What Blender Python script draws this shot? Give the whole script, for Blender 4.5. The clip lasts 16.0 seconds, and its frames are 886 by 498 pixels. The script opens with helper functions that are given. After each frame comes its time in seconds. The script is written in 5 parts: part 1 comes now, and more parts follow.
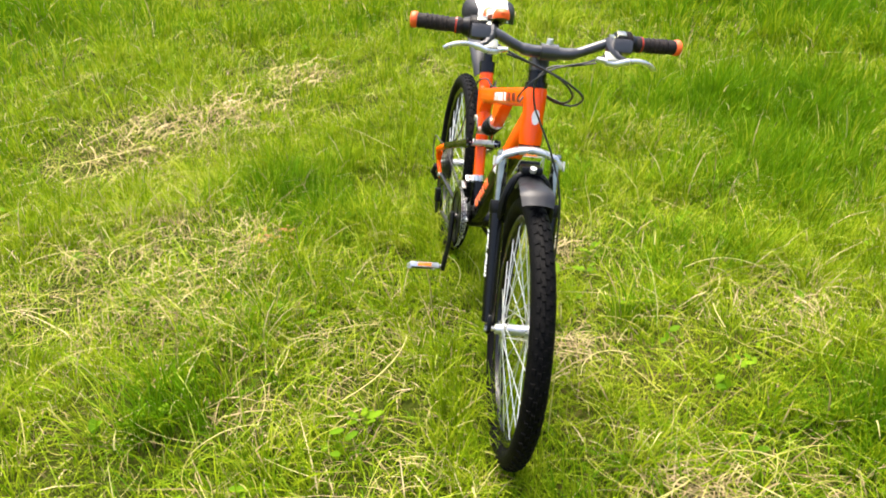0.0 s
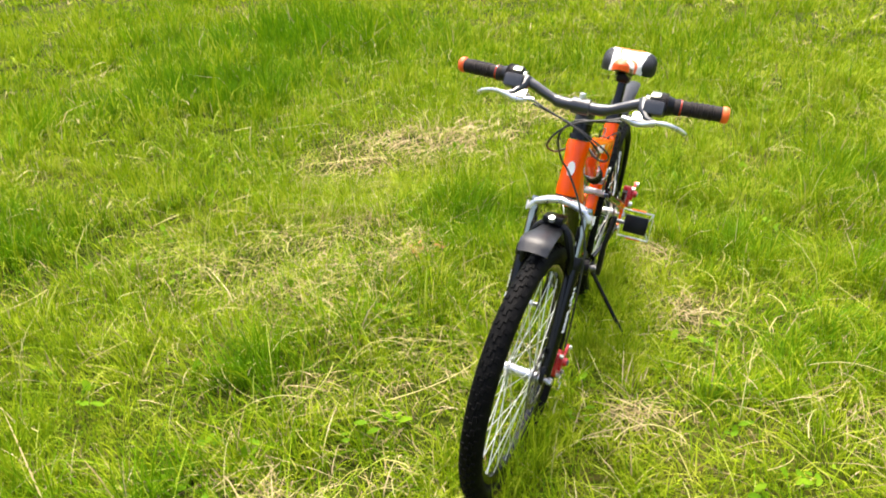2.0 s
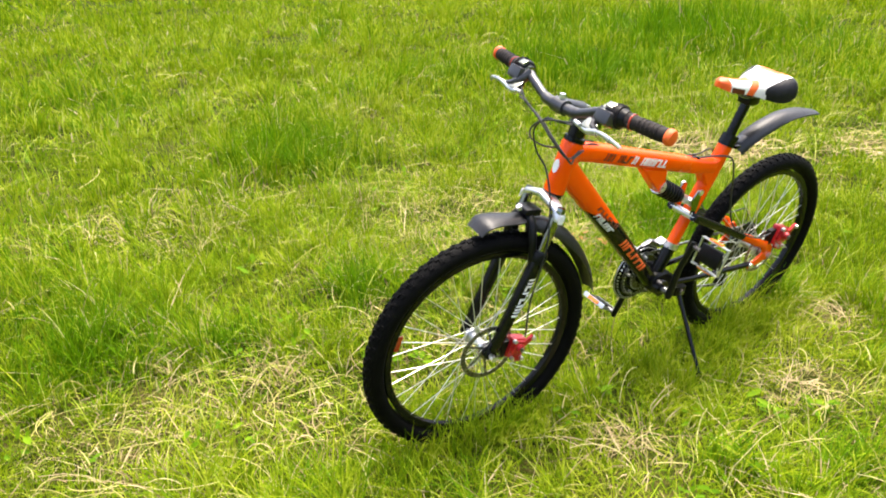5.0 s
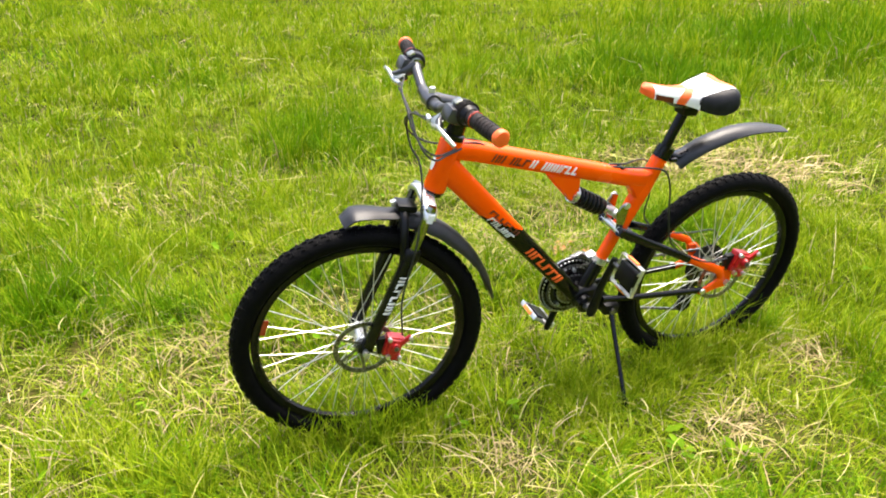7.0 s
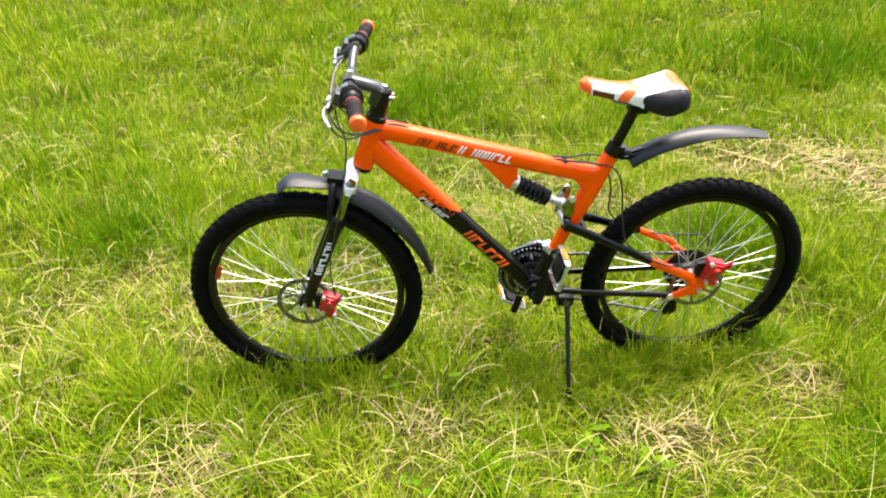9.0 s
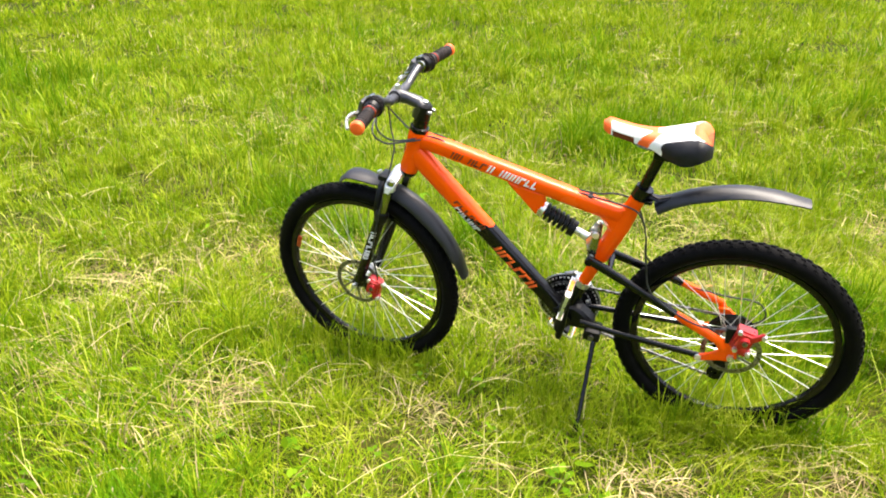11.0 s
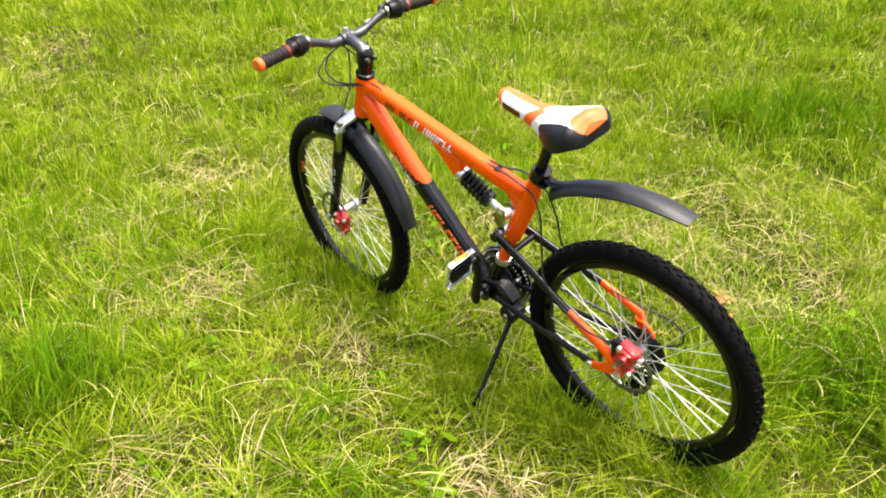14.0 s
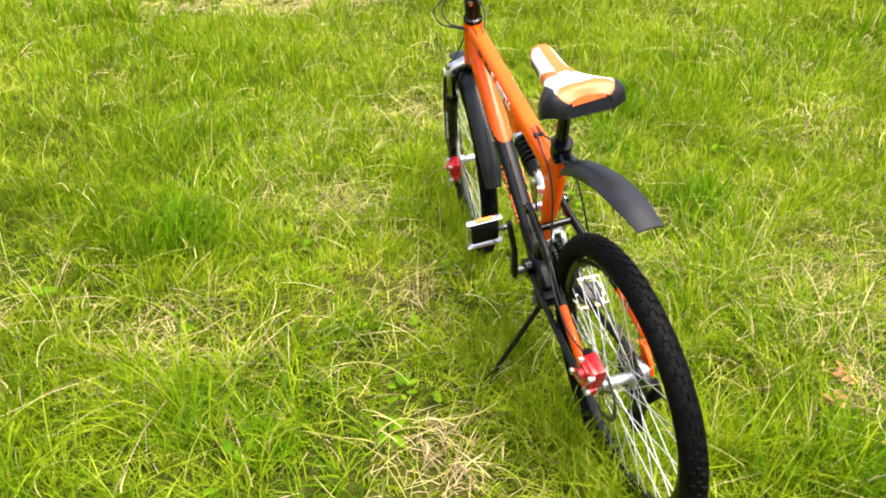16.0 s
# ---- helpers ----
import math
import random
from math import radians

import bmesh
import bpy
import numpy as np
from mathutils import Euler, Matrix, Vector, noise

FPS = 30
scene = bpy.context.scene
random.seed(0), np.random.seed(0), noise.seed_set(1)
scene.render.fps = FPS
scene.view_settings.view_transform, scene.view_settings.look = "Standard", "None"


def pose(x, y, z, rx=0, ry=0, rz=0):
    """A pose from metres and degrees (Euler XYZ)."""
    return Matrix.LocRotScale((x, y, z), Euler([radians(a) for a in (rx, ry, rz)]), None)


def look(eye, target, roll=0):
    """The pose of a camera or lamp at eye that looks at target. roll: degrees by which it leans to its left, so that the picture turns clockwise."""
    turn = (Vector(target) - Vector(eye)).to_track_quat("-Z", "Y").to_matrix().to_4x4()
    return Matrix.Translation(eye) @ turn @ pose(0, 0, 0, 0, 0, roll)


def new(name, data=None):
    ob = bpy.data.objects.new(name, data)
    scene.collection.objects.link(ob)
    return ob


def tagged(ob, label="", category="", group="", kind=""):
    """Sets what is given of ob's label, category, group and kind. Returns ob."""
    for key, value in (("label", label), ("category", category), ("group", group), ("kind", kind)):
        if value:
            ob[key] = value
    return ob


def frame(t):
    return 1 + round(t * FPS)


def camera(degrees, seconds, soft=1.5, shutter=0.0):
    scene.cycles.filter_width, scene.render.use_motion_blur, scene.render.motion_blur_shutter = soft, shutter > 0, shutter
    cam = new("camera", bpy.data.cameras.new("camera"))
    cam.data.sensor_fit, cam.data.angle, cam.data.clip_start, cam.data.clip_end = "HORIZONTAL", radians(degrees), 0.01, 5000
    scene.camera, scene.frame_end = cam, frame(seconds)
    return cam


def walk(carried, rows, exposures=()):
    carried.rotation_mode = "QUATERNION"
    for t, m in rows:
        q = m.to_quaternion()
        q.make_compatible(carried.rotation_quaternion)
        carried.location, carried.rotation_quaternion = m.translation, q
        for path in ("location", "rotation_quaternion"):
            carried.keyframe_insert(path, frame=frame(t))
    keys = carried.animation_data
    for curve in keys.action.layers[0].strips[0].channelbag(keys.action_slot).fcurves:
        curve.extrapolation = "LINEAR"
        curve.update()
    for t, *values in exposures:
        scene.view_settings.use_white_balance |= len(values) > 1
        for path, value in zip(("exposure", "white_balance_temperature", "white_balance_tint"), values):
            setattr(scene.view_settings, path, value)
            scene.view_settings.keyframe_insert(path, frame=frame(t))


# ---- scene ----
cam = camera(61.4, 16.0, soft=1.9)
PATH = [
    (0, (-1.508, 0.322, 1.369), (0.222, 0.183, 0.375), -0.6),
    (0.5, (-1.484, 0.146, 1.39), (0.276, 0.219, 0.443), -1.5),
    (1, (-1.481, -0.044, 1.389), (0.242, 0.256, 0.418), -0.3),
    (1.5, (-1.519, -0.251, 1.409), (0.162, 0.309, 0.481), -2.0),
    (2, (-1.506, -0.407, 1.398), (0.135, 0.306, 0.504), -2.8),
    (2.5, (-1.46, -0.595, 1.393), (0.107, 0.267, 0.497), -0.9),
    (3, (-1.415, -0.742, 1.398), (0.044, 0.306, 0.519), -2.9),
    (3.5, (-1.339, -0.968, 1.383), (-0.074, 0.293, 0.483), -0.8),
    (4.75, (-1.06, -1.3, 1.384), (-0.05, 0.203, 0.5), -1.9),
    (6, (-0.705, -1.561, 1.38), (-0.026, 0.109, 0.515), -3.0),
    (6.5, (-0.586, -1.6, 1.362), (0.123, 0.056, 0.491), -3.0),
    (7, (-0.415, -1.604, 1.335), (0.205, 0.091, 0.474), -1.6),
    (7.5, (-0.237, -1.619, 1.34), (0.202, 0.126, 0.468), -1.3),
    (8, (-0.095, -1.676, 1.322), (0.28, 0.08, 0.44), -2.7),
    (8.5, (0.13, -1.795, 1.358), (0.214, -0.022, 0.437), -2.2),
    (9, (0.266, -1.844, 1.384), (0.339, -0.072, 0.46), -2.7),
    (10.25, (0.712, -1.915, 1.396), (0.352, -0.153, 0.517), -2.0),
    (11.5, (1.146, -1.878, 1.403), (0.365, -0.234, 0.573), -1.4),
    (12, (1.246, -1.805, 1.404), (0.434, -0.174, 0.579), -0.7),
    (12.5, (1.352, -1.69, 1.418), (0.418, -0.152, 0.546), -0.3),
    (13, (1.471, -1.588, 1.431), (0.463, -0.091, 0.569), -1.0),
    (13.5, (1.608, -1.476, 1.422), (0.478, -0.074, 0.553), -2.2),
    (14, (1.836, -1.333, 1.42), (0.579, -0.123, 0.442), -1.2),
    (14.5, (1.985, -1.18, 1.407), (0.652, -0.06, 0.423), -2.2),
    (15, (2.072, -0.97, 1.355), (0.572, -0.074, 0.381), 0.5),
    (15.5, (2.132, -0.797, 1.342), (0.554, -0.126, 0.313), -0.3),
    (16, (2.21, -0.623, 1.325), (0.539, -0.207, 0.308), 0.4),
]
walk(cam, [(t, look(e, a, r)) for t, e, a, r in PATH], exposures=((0, 0.88), (3, 0.90), (9, 0.91), (11.5, 1.0), (13, 0.98), (14, 0.84), (16, 0.79)))

# ---- world, sun ----
world = bpy.data.worlds.new("world")
scene.world = world
world.use_nodes = True
wn = world.node_tree
sky = wn.nodes.new("ShaderNodeTexSky")
sky.sky_type = 'NISHITA'
sky.sun_disc = False
sky.sun_elevation = radians(73)
sky.sun_rotation = radians(62)
sky.air_density, sky.dust_density, sky.ozone_density = 1.0, 8.0, 0.6
wn.links.new(sky.outputs[0], wn.nodes["Background"].inputs[0])
wn.nodes["Background"].inputs[1].default_value = 0.27
sun_data = bpy.data.lights.new("sun", 'SUN')
sun_data.energy = 2.7
sun_data.angle = radians(34)
sun_data.color = (1.0, 0.95, 0.86)
sun = new("sun", sun_data)
sun.matrix_world = look((4.6, 2.4, 17), (0, 0, 0))


# ---- materials ----
def nodes_of(name):
    m = bpy.data.materials.new(name)
    m.use_nodes = True
    t = m.node_tree
    return m, t, t.nodes["Principled BSDF"], t.nodes.new, t.links.new


def surface(name, a, b, rough=0.5, metal=0.0, scale=60.0, bump=0.0, coat=0.0, fine=600.0, rough_var=0.12, spec=0.5):
    """A plain worked surface: two tones blended by coarse noise, fine relief and uneven gloss."""
    m, t, p, node, link = nodes_of(name)
    co = node("ShaderNodeTexCoord")
    n1 = node("ShaderNodeTexNoise")
    n1.inputs["Scale"].default_value, n1.inputs["Detail"].default_value = scale, 6
    link(co.outputs["Object"], n1.inputs["Vector"])
    ramp = node("ShaderNodeValToRGB")
    ramp.color_ramp.elements[0].position, ramp.color_ramp.elements[1].position = 0.35, 0.68
    ramp.color_ramp.elements[0].color, ramp.color_ramp.elements[1].color = (*a, 1), (*b, 1)
    link(n1.outputs["Fac"], ramp.inputs["Fac"])
    link(ramp.outputs["Color"], p.inputs["Base Color"])
    n2 = node("ShaderNodeTexNoise")
    n2.inputs["Scale"].default_value, n2.inputs["Detail"].default_value = fine, 3
    link(co.outputs["Object"], n2.inputs["Vector"])
    mr = node("ShaderNodeMapRange")
    mr.inputs["To Min"].default_value, mr.inputs["To Max"].default_value = max(rough - rough_var, 0.03), rough + rough_var
    link(n1.outputs["Fac"], mr.inputs["Value"])
    link(mr.outputs["Result"], p.inputs["Roughness"])
    p.inputs["Metallic"].default_value = metal
    p.inputs["Specular IOR Level"].default_value = spec
    p.inputs["Coat Weight"].default_value = coat
    p.inputs["Coat Roughness"].default_value = 0.08
    if bump:
        bn = node("ShaderNodeBump")
        bn.inputs["Strength"].default_value, bn.inputs["Distance"].default_value = bump, 0.002
        link(n2.outputs["Fac"], bn.inputs["Height"])
        link(bn.outputs["Normal"], p.inputs["Normal"])
    return m


def plant(name, stops, patch_scale, rough=0.55, through_light=0.35, mixing=0.55):
    """Leaf blades: tone by plant (random per island) and by patch of meadow, with light shining through."""
    m, t, p, node, link = nodes_of(name)
    co = node("ShaderNodeTexCoord")
    geo = node("ShaderNodeNewGeometry")
    n1 = node("ShaderNodeTexNoise")
    n1.inputs["Scale"].default_value, n1.inputs["Detail"].default_value = patch_scale, 4
    link(co.outputs["Object"], n1.inputs["Vector"])
    stretch = node("ShaderNodeMapRange")
    stretch.inputs["From Min"].default_value, stretch.inputs["From Max"].default_value = 0.3, 0.7
    link(n1.outputs["Fac"], stretch.inputs["Value"])
    n3 = node("ShaderNodeTexNoise")
    n3.inputs["Scale"].default_value, n3.inputs["Detail"].default_value = 11.0, 3
    link(co.outputs["Object"], n3.inputs["Vector"])
    clumps = node("ShaderNodeMapRange")
    clumps.inputs["From Min"].default_value, clumps.inputs["From Max"].default_value = 0.33, 0.67
    link(n3.outputs["Fac"], clumps.inputs["Value"])
    both = node("ShaderNodeMix")
    both.inputs[0].default_value = 0.55
    link(stretch.outputs["Result"], both.inputs[2])
    link(clumps.outputs["Result"], both.inputs[3])
    mix = node("ShaderNodeMix")
    mix.inputs[0].default_value = mixing
    link(both.outputs[0], mix.inputs[2])
    link(geo.outputs["Random Per Island"], mix.inputs[3])
    ramp = node("ShaderNodeValToRGB")
    e = ramp.color_ramp.elements
    e[0].color, e[1].color = (*stops[0], 1), (*stops[-1], 1)
    for i, c in enumerate(stops[1:-1]):
        e.new((i + 1) / (len(stops) - 1)).color = (*c, 1)
    link(mix.outputs[0], ramp.inputs["Fac"])
    link(ramp.outputs["Color"], p.inputs["Base Color"])
    p.inputs["Roughness"].default_value = rough
    p.inputs["Specular IOR Level"].default_value = 0.06
    tr = node("ShaderNodeBsdfTranslucent")
    link(ramp.outputs["Color"], tr.inputs["Color"])
    ms = node("ShaderNodeMixShader")
    ms.inputs[0].default_value = through_light
    link(p.outputs[0], ms.inputs[1])
    link(tr.outputs[0], ms.inputs[2])
    link(ms.outputs[0], t.nodes["Material Output"].inputs["Surface"])
    return m


M_ORANGE = surface("orange_paint", (0.92, 0.080, 0.0006), (0.96, 0.100, 0.001), 0.24, 0.0, 9, 0.02, 0.3, spec=0.22)
M_BLACK = surface("black_paint", (0.002, 0.002, 0.0024), (0.0035, 0.0035, 0.004), 0.2, 0.0, 14, 0.02, 0.18, spec=0.22)
M_SATIN = surface("satin_black", (0.002, 0.002, 0.0024), (0.005, 0.005, 0.006), 0.36, 0.0, 30, 0.08, spec=0.22)
M_BAR = surface("dark_grey_alloy", (0.014, 0.014, 0.016), (0.030, 0.030, 0.034), 0.32, 0.0, 25, 0.05, 0.3, spec=0.6)
M_RUBBER = surface("tyre_rubber", (0.0014, 0.0014, 0.0016), (0.0032, 0.0031, 0.0031), 0.6, 0.0, 40, 0.35, spec=0.07)
M_GRIP = surface("grip_rubber", (0.010, 0.0075, 0.007), (0.024, 0.018, 0.016), 0.65, 0.0, 90, 0.4, spec=0.2)
M_PLASTIC = surface("mudguard_plastic", (0.004, 0.004, 0.005), (0.009, 0.009, 0.011), 0.40, 0.0, 22, 0.2, spec=0.5)
M_SILVER = surface("silver_metal", (0.58, 0.58, 0.58), (0.78, 0.78, 0.77), 0.3, 0.85, 50, 0.04)
M_STANCHION = surface("dull_grey_metal", (0.27, 0.28, 0.235), (0.36, 0.37, 0.31), 0.13, 1.0, 40, 0.02, rough_var=0.05)
M_SPOKE = surface("bright_spoke", (0.64, 0.64, 0.58), (0.78, 0.78, 0.71), 0.3, 0.65, 80, 0.0, rough_var=0.06)
M_STEEL = surface("dark_steel", (0.08, 0.078, 0.075), (0.30, 0.295, 0.29), 0.3, 0.9, 120, 0.1)
M_RED = surface("red_anodised", (0.38, 0.006, 0.010), (0.56, 0.014, 0.018), 0.3, 0.25, 60, 0.03, 0.4)
M_RING = surface("black_ring_steel", (0.012, 0.012, 0.013), (0.09, 0.09, 0.09), 0.2, 0.9, 25, 0.03)
M_WHEEL_REFLECT = surface("red_reflector", (0.26, 0.02, 0.008), (0.36, 0.04, 0.012), 0.2, 0.0, 200, 0.1, 0.4)
M_WHITE = surface("white_vinyl", (0.70, 0.69, 0.67), (0.82, 0.81, 0.79), 0.42, 0.0, 35, 0.12)
M_DECAL = surface("white_decal", (0.74, 0.73, 0.72), (0.84, 0.83, 0.82), 0.35, 0.0, 120, 0.0)
M_DARKDECAL = surface("dark_decal", (0.09, 0.012, 0.006), (0.13, 0.02, 0.01), 0.35, 0.0, 120, 0.0)
M_VINYL = surface("orange_vinyl", (0.78, 0.10, 0.012), (0.86, 0.135, 0.018), 0.45, 0.0, 35, 0.12)
M_BUMPER = surface("black_vinyl", (0.005, 0.005, 0.006), (0.011, 0.011, 0.013), 0.45, 0.0, 50, 0.3, spec=0.25)
M_REFLECT = surface("orange_reflector", (0.85, 0.20, 0.02), (0.92, 0.28, 0.04), 0.15, 0.0, 300, 0.1, 0.5)
M_CABLE = surface("cable_housing", (0.010, 0.010, 0.010), (0.02, 0.02, 0.02), 0.4, 0.0, 60, 0.0)

M_GRASS = plant("meadow_grass", [(0.044, 0.097, 0.0014), (0.13, 0.217, 0.0028), (0.26, 0.34, 0.008), (0.54, 0.56, 0.08)], 1.3, 0.75, 0.36, 0.5)
M_LUSH = plant("lush_grass", [(0.042, 0.112, 0.0012), (0.09, 0.20, 0.002), (0.165, 0.30, 0.004)], 1.0, 0.7, 0.36)
M_LONG = plant("long_blade", [(0.09, 0.18, 0.003), (0.19, 0.30, 0.008), (0.32, 0.42, 0.03), (0.50, 0.54, 0.13)], 1.6, 0.6, 0.36, 0.8)
M_STRAW = plant("dry_straw", [(0.26, 0.245, 0.05), (0.42, 0.385, 0.12), (0.58, 0.53, 0.24)], 2.0, 0.75, 0.25, 0.8)
M_THATCH = plant("brown_thatch", [(0.13, 0.095, 0.038), (0.34, 0.265, 0.13), (0.60, 0.49, 0.28)], 2.5, 0.75, 0.15, 0.75)
M_WEED = plant("weed_leaf", [(0.06, 0.14, 0.002), (0.11, 0.225, 0.004), (0.19, 0.31, 0.009)], 2.0, 0.6, 0.35, 0.8)
M_DEAD = plant("dead_leaf", [(0.30, 0.13, 0.05), (0.45, 0.24, 0.10), (0.52, 0.34, 0.18)], 3.0, 0.7, 0.2, 0.8)


def soil_material():
    m, t, p, node, link = nodes_of("meadow_soil")
    co = node("ShaderNodeTexCoord")
    a = node("ShaderNodeTexNoise")
    a.inputs["Scale"].default_value, a.inputs["Detail"].default_value = 1.1, 8
    b = node("ShaderNodeTexNoise")
    b.inputs["Scale"].default_value, b.inputs["Detail"].default_value = 45, 8
    link(co.outputs["Object"], a.inputs["Vector"])
    link(co.outputs["Object"], b.inputs["Vector"])
    mix = node("ShaderNodeMix")
    mix.inputs[0].default_value = 0.5
    link(a.outputs["Fac"], mix.inputs[2])
    link(b.outputs["Fac"], mix.inputs[3])
    ramp = node("ShaderNodeValToRGB")
    e = ramp.color_ramp.elements
    e[0].position, e[1].position = 0.36, 0.66
    e[0].color, e[1].color = (0.013, 0.019, 0.002, 1), (0.085, 0.072, 0.018, 1)
    e.new(0.5).color = (0.034, 0.046, 0.004, 1)
    link(mix.outputs[0], ramp.inputs["Fac"])
    link(ramp.outputs["Color"], p.inputs["Base Color"])
    p.inputs["Roughness"].default_value = 0.95
    p.inputs["Specular IOR Level"].default_value = 0.05
    bn = node("ShaderNodeBump")
    bn.inputs["Strength"].default_value, bn.inputs["Distance"].default_value = 0.8, 0.02
    link(b.outputs["Fac"], bn.inputs["Height"])
    link(bn.outputs["Normal"], p.inputs["Normal"])
    return m


M_SOIL = soil_material()

# ---- the meadow: ground form and where it is dry or lush ----
rng = np.random.default_rng(7)
LATTICE = rng.random((64, 64))


def value_noise(x, y, size):
    """Smooth noise from 0 to 1 with cells of that many metres."""
    u, v = np.asarray(x) / size + 17.3, np.asarray(y) / size + 9.1
    i, j = np.floor(u).astype(int), np.floor(v).astype(int)
    fu, fv = u - i, v - j
    fu, fv = fu * fu * (3 - 2 * fu), fv * fv * (3 - 2 * fv)
    g = lambda a, b: LATTICE[a % 64, b % 64]
    return (g(i, j) * (1 - fu) + g(i + 1, j) * fu) * (1 - fv) + (g(i, j + 1) * (1 - fu) + g(i + 1, j + 1) * fu) * fv


def ground_z(x, y):
    x, y = np.asarray(x, float), np.asarray(y, float)
    s = np.clip(x, -0.6, 1.7)
    near = np.exp(-((x - 0.5) ** 2 + y ** 2) / 6.0)
    bumps = (value_noise(x, y, 0.9) - 0.5) * 0.05 * (1 - near) + (value_noise(x, y, 0.22) - 0.5) * 0.012
    # the turf rises a little round the flattened strip where the bicycle stands
    away = np.hypot(x - np.clip(x, -0.1, 1.15), y - 0.02)
    rise = np.clip((away - 0.28) / 0.75, 0, 1)
    return -0.024 - 0.040 * s + bumps + 0.045 * rise * rise * (3 - 2 * rise)


# loose dry zones: x, y, radius
DRY = [(2.35, 1.35, 0.6), (1.95, 1.6, 0.35), (3.3, 0.86, 0.3), (1.15, 1.0, 0.4), (0.95, -0.31, 0.13), (0.29, -0.21, 0.14), (-0.45, 0.45, 0.35),
       (-0.34, -0.42, 0.3), (-1.2, 0.12, 0.35), (-3.7, -0.4, 0.6), (0.38, -0.94, 0.2), (0.6, 1.6, 0.4), (-1.7, 2.2, 0.4),
       (0.8, 0.9, 0.3), (-0.95, 0.35, 0.3), (1.38, -0.1, 0.16), (-0.5, 2.1, 0.4), (-0.85, -0.5, 0.25), (0.0, 0.70, 0.2), (0.5, 0.95, 0.45), (0.95, 1.35, 0.4), (0.3, 0.6, 0.3), (-0.75, 0.6, 0.3)]
# compact mats of bleached grass: x, y, radius
MATS = [(2.38, 1.38, 0.34), (2.5, 1.15, 0.24), (1.86, 1.66, 0.22), (3.25, 0.86, 0.2), (1.2, 1.08, 0.16), (1.03, 0.8, 0.09), (0.88, -0.33, 0.065),
        (0.99, -0.26, 0.07), (0.27, -0.21, 0.06), (-0.45, 0.55, 0.09), (-0.02, 0.72, 0.09), (-0.46, 0.22, 0.10), (-0.34, -0.40, 0.10),
        (-0.32, -0.32, 0.08), (-1.15, 0.12, 0.14), (-3.65, -0.45, 0.34), (-3.6, -1.1, 0.3), (-4.1, 0.5, 0.4), (0.36, -0.98, 0.065), (-0.9, 0.42, 0.10), (0.82, 0.92, 0.12), (1.4, -0.08, 0.08)]
LUSH = [(0.82, -0.70, 0.20), (0.68, -0.64, 0.18), (0.74, -0.86, 0.2), (0.82, -0.5, 0.12), (1.3, -1.15, 0.5), (2.3, -1.8, 0.9), (4.6, -2.8, 1.4),
        (5.2, 3.8, 1.4), (-0.18, -0.94, 0.16), (1.40, 0.70, 0.3), (1.0, -0.64, 0.22), (-0.5, 0.78, 0.12), (0.02, 0.92, 0.16),
        (1.5, -0.45, 0.3), (0.44, -0.46, 0.12), (3.2, 3.5, 0.9), (-5.4, 2.4, 1.0), (0.4, 2.6, 0.5),
        (-0.9, 0.95, 0.22), (1.3, 0.1, 0.15)]


def field(spots, x, y):
    total = np.zeros_like(x)
    for a, b, r in spots:
        total = np.maximum(total, np.exp(-((x - a) ** 2 + (y - b) ** 2) / (r * r) * 1.2))
    return total


def scatter(inner, outer, density):
    """Random places in a ring about the middle of the plan."""
    n = int(math.pi * (outer ** 2 - inner ** 2) * density)
    r = np.sqrt(rng.uniform(inner ** 2, outer ** 2, n))
    a = rng.uniform(0, 2 * math.pi, n)
    return 0.45 + r * np.cos(a), r * np.sin(a)


def stuff(name, verts, faces, material, label, category):
    """One joined mesh from arrays: verts (n, 3), faces a list of (m, k) arrays."""
    me = bpy.data.meshes.new(name)
    loops = np.concatenate([f.ravel() for f in faces]).astype(np.int32)
    sizes = np.concatenate([np.full(len(f), f.shape[1], np.int32) for f in faces])
    me.vertices.add(len(verts))
    me.vertices.foreach_set("co", verts.astype(np.float32).ravel())
    me.loops.add(len(loops))
    me.loops.foreach_set("vertex_index", loops)
    me.polygons.add(len(sizes))
    me.polygons.foreach_set("loop_start", np.concatenate([[0], np.cumsum(sizes)[:-1]]).astype(np.int32))
    me.update(calc_edges=True)
    me.polygons.foreach_set("use_smooth", np.ones(len(sizes), bool))
    me.materials.append(material)
    return tagged(new(name, me), label, category, "", "stuff")


